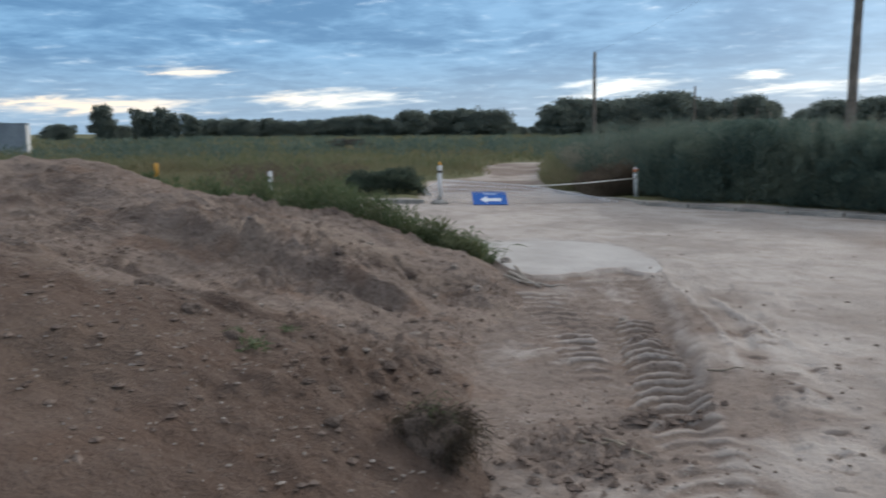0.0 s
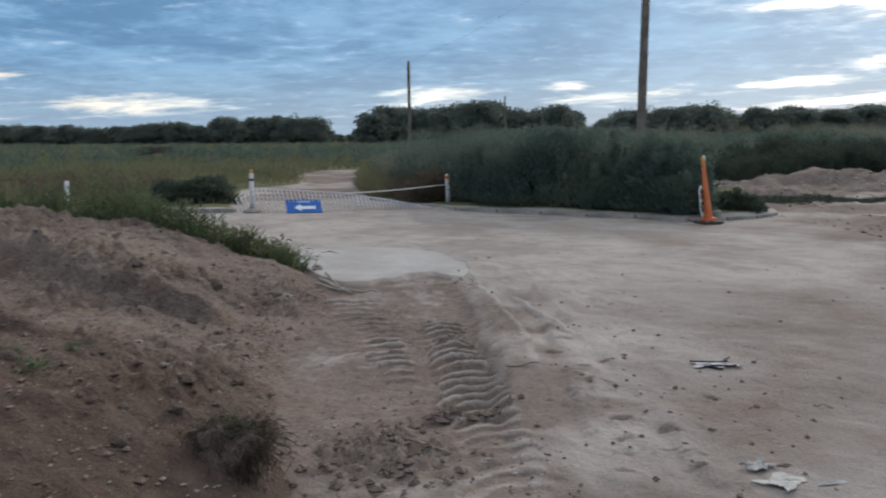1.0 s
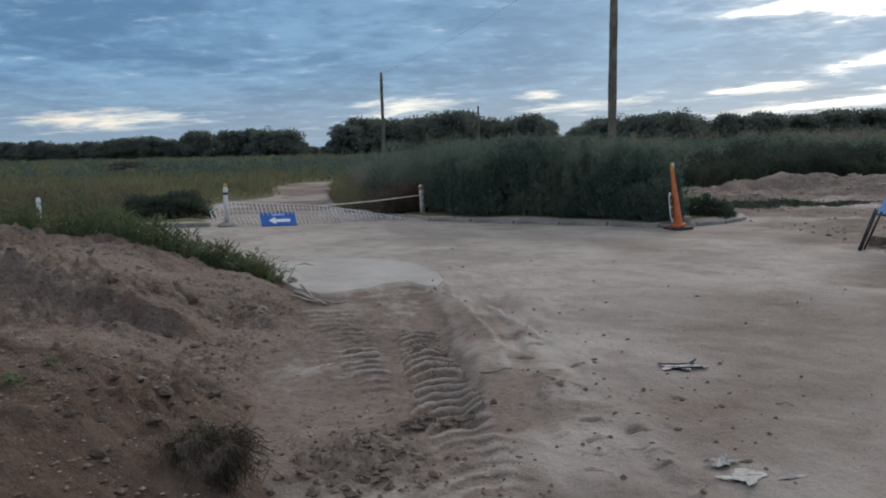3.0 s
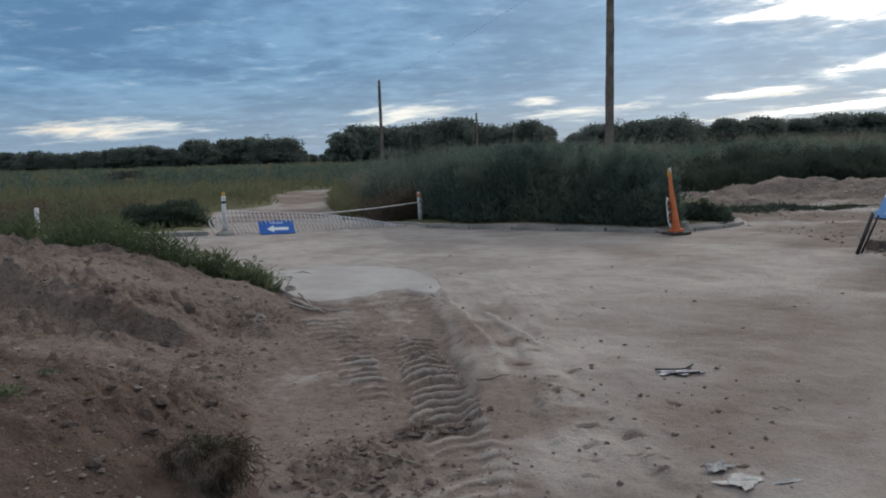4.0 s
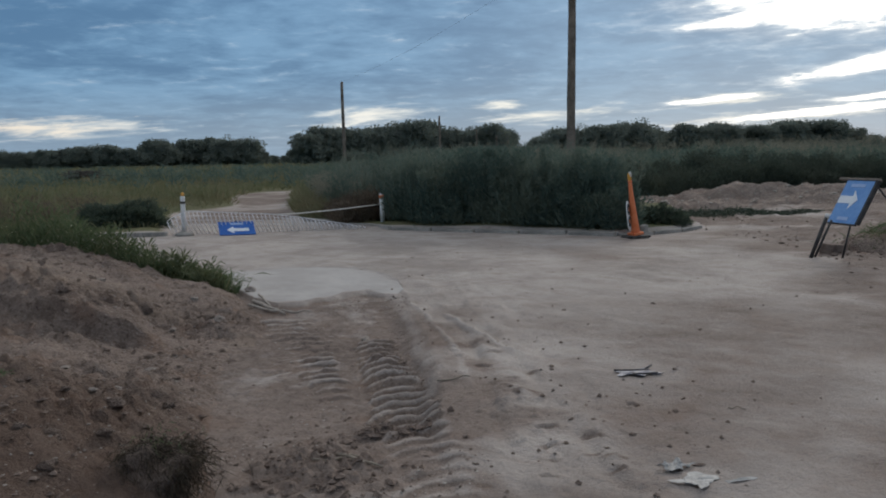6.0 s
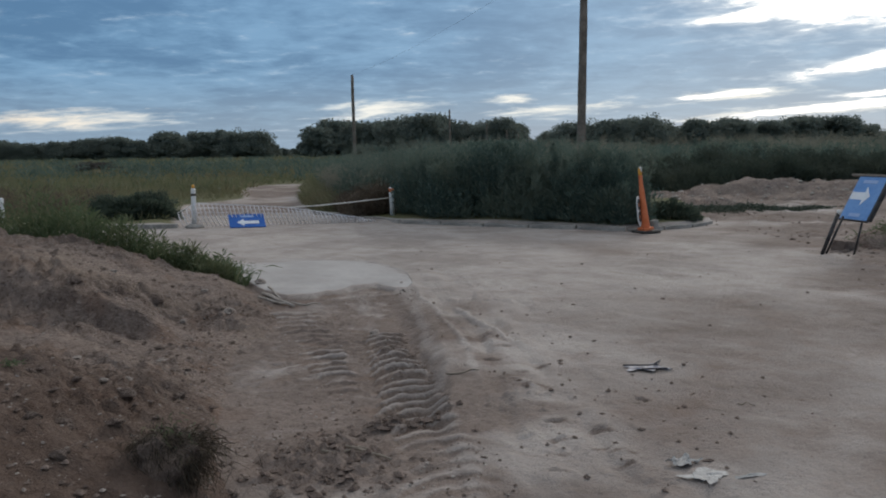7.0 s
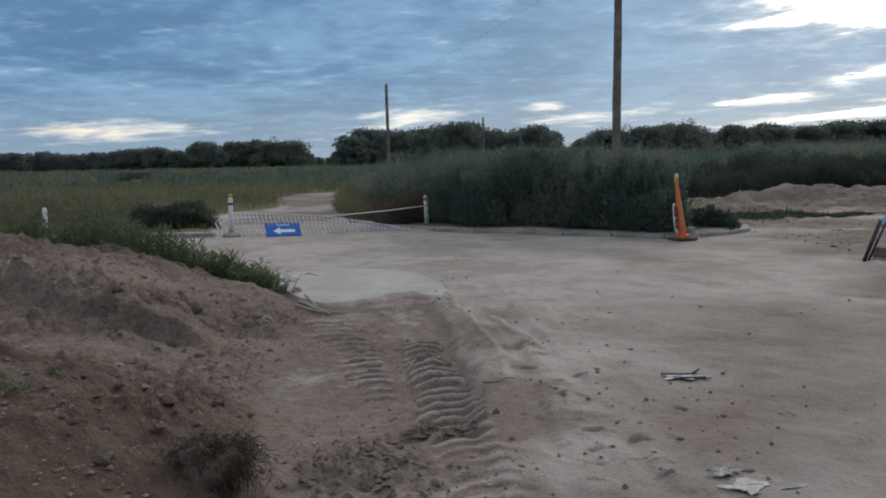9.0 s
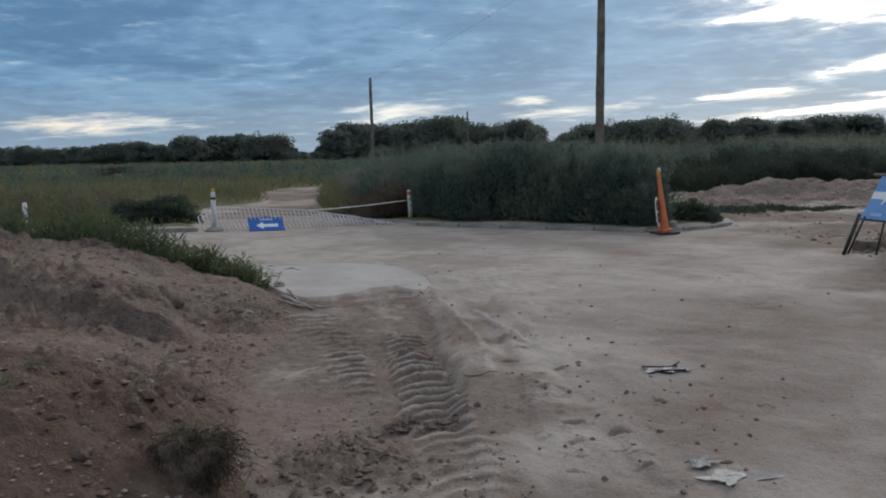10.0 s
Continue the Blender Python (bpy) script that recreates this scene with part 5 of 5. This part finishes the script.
def crumbs(name, x, y, z, size, mat, label, seed):
    """Many small stones in one mesh."""
    r = np.random.default_rng(seed)
    oct_v = np.array(((1, 0, 0), (0, 1, 0), (-1, 0, 0), (0, -1, 0), (0, 0, 0.8), (0, 0, -0.8)))
    oct_f = np.array(((0, 1, 4), (1, 2, 4), (2, 3, 4), (3, 0, 4), (1, 0, 5), (2, 1, 5), (3, 2, 5), (0, 3, 5)))
    n = len(x)
    a = r.random(n) * 6.28
    v = oct_v[None] * (0.6 + 0.8 * r.random((n, 6, 1))) * size[:, None, None]
    v[:, :, 0] *= (0.8 + 0.9 * r.random(n))[:, None]
    v[:, :, 2] *= 0.75
    c, s = np.cos(a)[:, None], np.sin(a)[:, None]
    vx, vy = v[:, :, 0] * c - v[:, :, 1] * s, v[:, :, 0] * s + v[:, :, 1] * c
    v[:, :, 0], v[:, :, 1] = vx, vy
    v += np.stack((x, y, z + size * 0.25), 1)[:, None]
    f = (oct_f[None] + 6 * np.arange(n)[:, None, None]).reshape(-1, 3)
    return tagged(part(name, mesh_from(name, v.reshape(-1, 3), f, (mat,)), None), label, "stones", kind="stuff")


r = np.random.default_rng(21)
n = 17000
x, y = r.uniform(-4.5, 0.8, n), 2.2 + 7.6 * r.random(n)
k = (x < foot_x(y) - 0.02) & (r.random(n) < 0.25 + 1.3 * np.clip(fbm(x, y, 0.9, 3, 501) + 0.25, 0, 1))
x, y = x[k], y[k]
half = int(len(x) * 0.38)
crumbs("mound_clods", x[:half], y[:half], mound_z(x[:half], y[:half]), 0.005 + 0.021 * r.random(half) ** 3, M_CLOD, "brown earth crumbs over the face of the mound", 31)
crumbs("mound_pebbles", x[half:], y[half:], mound_z(x[half:], y[half:]), 0.003 + 0.010 * r.random(len(x) - half) ** 3, M_PEBBLE, "small pale stones over the face of the mound", 32)
n = 8000
x, y = r.uniform(0.3, 2.3, n), 2.6 + 6.4 * r.random(n)
k = (x > foot_x(y) - 0.1) & (x < bank_x(y) + 0.15) & (r.random(n) < 0.06 + np.clip(1.6 * fbm(x, y, 1.1, 3, 502) + 0.05, 0, 1))
x, y = x[k], y[k]
cut = int(len(x) * 0.7)
crumbs("verge_crumbs", x[:cut], y[:cut], ground_z(x[:cut], y[:cut]), 0.004 + 0.011 * r.random(cut) ** 3, M_CLOD, "loose earth crumbs between mound and road", 33)
crumbs("verge_grit", x[cut:], y[cut:], ground_z(x[cut:], y[cut:]), 0.003 + 0.007 * r.random(len(x) - cut) ** 2, M_STONE, "pale grit between mound and road", 35)
n = 420
y = r.uniform(5.4, 7.2, n)
x = lerp_at(y, LUG_ROWS[0][0], LUG_ROWS[0][1]) + r.normal(0.10, 0.08, n)
crumbs("track_crumbs", x, y, ground_z(x, y), 0.003 + 0.012 * r.random(n) ** 3, M_CLOD, "crumbs of dark earth lying in the tyre track", 40)
n = 640
x = np.where(np.arange(n) < 380, r.normal(1.02, 0.26, n), r.normal(1.5, 0.16, n))
y = np.where(np.arange(n) < 380, r.normal(3.78, 0.22, n), 4.42 + 0.25 * (x - 1.5) + r.normal(0, 0.05, n))
crumbs("dug_crumbs", x, y, ground_z(x, y), 0.005 + 0.026 * r.random(n) ** 3, M_CLOD, "freshly dug dark crumbs of earth beside the tyre track", 36)
n = 4200
x, y = r.uniform(2.0, 9.5, n), 2.4 + 11 * r.random(n)
k = r.random(n) < 0.06 + np.clip(np.exp(-((x - 3.0) / 0.9) ** 2) * sstep(9, 4, y) * 0.65 + 0.25 * sstep(7.0, 9.0, x + 0.3 * (8 - y)), 0, 1)
x, y = x[k], y[k]
crumbs("road_crumbs", x, y, ground_z(x, y), 0.0035 + 0.018 * r.random(len(x)) ** 3.5, M_CLOD, "dark crumbs of earth scattered over the road", 34)

n = 650
x = r.uniform(8.5, 22, n)
y = 21.8 - 0.176 * (x - 15.5) + r.normal(-0.5, 0.9, n)
z = heap_z("spoil_ridge", x, y)
k = z > ground_z(x, y)
crumbs("heap_rubble", x[k], y[k], z[k], 0.012 + 0.055 * r.random(int(k.sum())) ** 3, M_STONE, "pale rubble and stones over the spoil ridge", 37)
n = 1500
x, y = r.uniform(8.9, 14.5, n), r.uniform(11.0, 20.0, n)
k = r.random(n) < np.clip(0.35 + 1.6 * fbm(x, y, 0.8, 3, 503), 0, 1)
x, y = x[k], y[k]
crumbs("track_clods", x, y, ground_z(x, y), 0.006 + 0.030 * r.random(len(x)) ** 4, M_CLOD, "brown clods strewn over the churned side track", 39)
n = 420
x, y = r.normal(10.4, 0.9, n), r.normal(10.0, 0.5, n)
z = np.maximum(heap_z("soil_mound", x, y), ground_z(x, y))
crumbs("pile_clods", x, y, z, 0.008 + 0.045 * r.random(n) ** 3, M_CLOD, "brown clods on and round the soil pile", 38)

clod_kinds = [rock_mesh("clod", 60 + k, M_CLOD) for k in range(4)]
stone_kinds = [rock_mesh("stone", 70 + k, M_PEBBLE, 2, 0.6) for k in range(3)]


def rock_at(kind, name, x, y, z, s, label, group):
    ob = new(name, kind)
    ob.matrix_world = pose(x, y, z + 0.25 * s, 0, 0, random.uniform(0, 360)) @ Matrix.Diagonal((s * random.uniform(0.9, 1.4), s, s, 1))
    return tagged(ob, label, "earth clod" if name == "earth_clod" else "stone", group)


for x, y, s in ((-0.30, 7.79, 0.075), (0.22, 7.95, 0.085), (0.02, 4.37, 0.050), (0.21, 4.96, 0.035), (-0.16, 3.72, 0.045), (0.07, 3.78, 0.035), (-0.22, 3.52, 0.035), (-0.34, 6.71, 0.045), (-0.10, 6.53, 0.035), (-0.26, 4.52, 0.03),
                (-0.82, 7.12, 0.04), (-0.88, 8.6, 0.04), (-0.5, 4.5, 0.04), (-1.3, 6.0, 0.05), (-1.6, 4.9, 0.06), (-2.3, 5.6, 0.06), (-0.05, 3.25, 0.035), (-0.75, 4.0, 0.05), (-1.1, 4.4, 0.06), (-1.44, 9.0, 0.04), (-0.55, 7.9, 0.035), (0.05, 8.8, 0.03)):
    z = float(mound_z(np.array([x]), np.array([y]))[0])
    z = max(z, float(ground_z(np.array([x]), np.array([y]))[0])) - 0.015
    rock_at(random.choice(clod_kinds), "earth_clod", x, y, z, s, "dark brown clod of earth on the mound", "clods on the mound")
for x, y, s in ((1.07, 4.32, 0.13), (0.91, 4.10, 0.09), (0.71, 3.94, 0.09), (1.25, 4.15, 0.05), (0.95, 4.35, 0.025), (2.05, 4.4, 0.022), (3.45, 4.45, 0.035), (3.10, 4.62, 0.03), (3.15, 4.35, 0.028), (2.62, 4.15, 0.045), (2.75, 4.05, 0.04),
                (3.30, 4.02, 0.035), (2.35, 3.85, 0.045), (2.52, 3.70, 0.04), (3.0, 5.9, 0.025), (4.1, 5.3, 0.025), (2.75, 6.3, 0.03), (3.3, 7.2, 0.03), (5.2, 6.6, 0.03)):
    z = float(ground_z(np.array([x]), np.array([y]))[0])
    rock_at(random.choice(clod_kinds), "earth_clod", x, y, z - 0.3 * s, 0.45 * s, "small dark clod of earth on the road", "clods on the road")
for x, y, s in ((0.36, 7.95, 0.07), (1.66, 7.12, 0.045), (-0.05, 6.2, 0.035), (0.10, 4.62, 0.03), (0.16, 4.40, 0.025), (-0.1, 5.1, 0.03), (-0.5, 5.6, 0.035), (0.0, 7.3, 0.03), (-0.9, 5.0, 0.03), (0.1, 8.4, 0.035), (-0.2, 4.9, 0.022), (-1.7, 7.4, 0.022), (0.62, 9.75, 0.07), (-0.8, 8.6, 0.04)):
    z = max(float(ground_z(np.array([x]), np.array([y]))[0]), float(mound_z(np.array([x]), np.array([y]))[0]))
    rock_at(random.choice(stone_kinds), "pale_stone", x, y, z, s, "pale dusty stone lying on the soil", "pale stones")


def uprooted_tuft():
    """A sod of dry grass torn out with its roots."""
    x0, y0 = 0.35, 3.40
    z0 = float(mound_z(np.array([x0]), np.array([y0]))[0])
    root = empty_thing("uprooted_tuft", pose(x0, y0, z0), "uprooted tuft of dark dry grass with soil", "grass tuft")
    n = 2600
    v = rng.normal(size=(n, 3))
    v /= np.linalg.norm(v, axis=1, keepdims=True)
    v[:, 2] = np.abs(v[:, 2]) * 0.9 - 0.1
    lump = 0.8 + 0.9 * np.clip(fbm(v[:, 0] * 2 + 3, v[:, 1] * 2 + v[:, 2], 1.6, 2, 777), -0.4, 0.5)
    p = v * (0.08 + 0.09 * rng.random((n, 1))) * lump[:, None] * (1.15, 0.9, 0.95) + (-0.02, 0.03, 0.06)
    w = v * 0.5 + rng.normal(size=(n, 3)) * 0.6 + (0.25, -0.1, 0.05)
    crown = kites(p, w, 0.025 + 0.10 * rng.random(n) ** 3, 0.004, rng, 0.5)
    n = 1000
    p = np.stack((rng.normal(0.05, 0.085, n), rng.normal(-0.07, 0.05, n), rng.uniform(-0.05, 0.12, n)), 1)
    w = np.stack((rng.normal(0.15, 0.45, n), rng.normal(-0.25, 0.35, n), rng.normal(-0.55, 0.35, n)), 1)
    roots = kites(p, w, 0.03 + 0.10 * rng.random(n) ** 2, 0.0045, rng, 0.1)
    n = 90
    p = np.stack((rng.normal(0.12, 0.05, n), rng.normal(0.0, 0.05, n), rng.uniform(0.04, 0.12, n)), 1)
    straw = kites(p, np.stack((rng.normal(0.9, 0.4, n), rng.normal(-0.1, 0.4, n), rng.normal(0.25, 0.4, n)), 1), 0.07 + 0.08 * rng.random(n), 0.004, rng, 0.3)
    part("dry_grass", kite_mesh("dry_grass", [crown, straw], (M_ROOTS,)), None, root)["kind"] = "stuff"
    part("root_fringe", kite_mesh("root_fringe", [roots], (M_ROOTS,)), None, root, "brown roots hanging down")["kind"] = "stuff"
    n = 60
    p = rng.normal(size=(n, 3)) * (0.06, 0.05, 0.03) + (0.03, 0, 0.15)
    part("green_sprig", kite_mesh("green_sprig", [kites(p, rand_way(rng, n, 0.4), 0.03 + 0.04 * rng.random(n), 0.005, rng, 0.2)], (M_GRASS,)), None, root)["kind"] = "stuff"
    sod = new("sod", rock_mesh("sod", 91, M_CLOD, 3, 0.75))
    sod.parent = root
    sod.matrix_parent_inverse = Matrix()
    sod.matrix_basis = pose(-0.01, 0.0, 0.03) @ Matrix.Diagonal((0.165, 0.13, 0.16, 1))
    return root


uprooted_tuft()


def crumpled(w, h, amp, seed, n=14):
    bm = bmesh.new()
    bmesh.ops.create_grid(bm, x_segments=n, y_segments=n, size=0.5)
    o = Vector((seed * 3.7, seed * 1.3, 0))
    for v in bm.verts:
        edge = 1 + 0.75 * noise.noise(v.co * 3.4 + o)
        q = Vector((v.co.x * w * edge, v.co.y * h * edge, 0))
        q.z = amp * (abs(noise.noise(v.co * 2.6 + o)) * 1.4 + 0.5 * abs(noise.noise(v.co * 6 + o)))
        v.co = q
    bmesh.ops.solidify(bm, geom=bm.faces[:], thickness=0.0015)
    return bm


def litter(name, bm, mat, x, y, rz, label, lift=0.006):
    ob = part(name, bm, mat)
    ob.matrix_world = pose(x, y, float(ground_z(np.array([x]), np.array([y]))[0]) + lift, 0, 0, rz)
    return tagged(ob, label, "litter")


litter("paper_scrap", crumpled(0.13, 0.08, 0.028, 1), M_PAPER, 2.73, 3.38, 10, "crumpled dirty white paper on the road")
litter("plastic_scrap", crumpled(0.17, 0.13, 0.012, 2), M_PAPER, 2.76, 3.20, 30, "torn flattened white plastic on the road", 0.004)
litter("plastic_strip", crumpled(0.19, 0.03, 0.008, 3), M_PAPER, 2.92, 3.16, 8, "thin strip of white plastic on the road", 0.004)


def foil_packet():
    root = empty_thing("torn_packet", pose(3.30, 5.06, float(ground_z(np.array([3.3]), np.array([5.06]))[0]) + 0.008, 0, 0, -4), "torn lilac-grey packet with dark edges on the road", "litter")
    part("sheet", crumpled(0.24, 0.15, 0.010, 5), M_LILAC, root)
    part("fold", tube([(-0.14, 0.05, 0.012), (-0.02, -0.005, 0.02), (0.10, 0.01, 0.016)], 0.006, 5), M_DARKBIT, root, "dark folded edge")
    part("fold", tube([(-0.05, -0.07, 0.012), (0.03, -0.085, 0.014), (0.13, -0.075, 0.012)], 0.006, 5), M_DARKBIT, root, "dark folded edge")
    part("flap", tube([(0.08, 0.03, 0.014), (0.15, 0.10, 0.02)], 0.007, 5), M_DARKBIT, root, "dark folded edge")
    return root


foil_packet()


def stick(a, b, r0, label="dry stick lying on the earth", mat=None):
    pts2 = []
    for i in range(5):
        t = i / 4
        x, y = a[0] + (b[0] - a[0]) * t, a[1] + (b[1] - a[1]) * t
        xx, yy = np.array([x]), np.array([y])
        pts2.append((x, y, max(float(ground_z(xx, yy)[0]), float(mound_z(xx, yy)[0])) + r0 + 0.006 + 0.01 * math.sin(i * 2.0 + x)))
    tagged(part("dry_stick", tube(pts2, (r0, r0, r0 * 0.9, r0 * 0.8, r0 * 0.5), 6), mat or M_STICK), label, "stick")


stick((1.15, 3.98), (1.36, 3.80), 0.010)
stick((1.02, 3.92), (1.28, 3.98), 0.008)
stick((1.92, 5.18), (2.16, 5.22), 0.007)
for a, b, r0 in (((0.66, 9.10), (0.98, 8.42), 0.022), ((0.72, 9.25), (0.86, 8.72), 0.014), ((0.62, 8.88), (0.92, 8.52), 0.016), ((0.95, 8.56), (1.25, 8.46), 0.012)):
    stick(a, b, r0, "pale bent strip of wood at the slab edge", M_BATTEN)
stick((3.5, 4.2), (3.58, 4.14), 0.004)
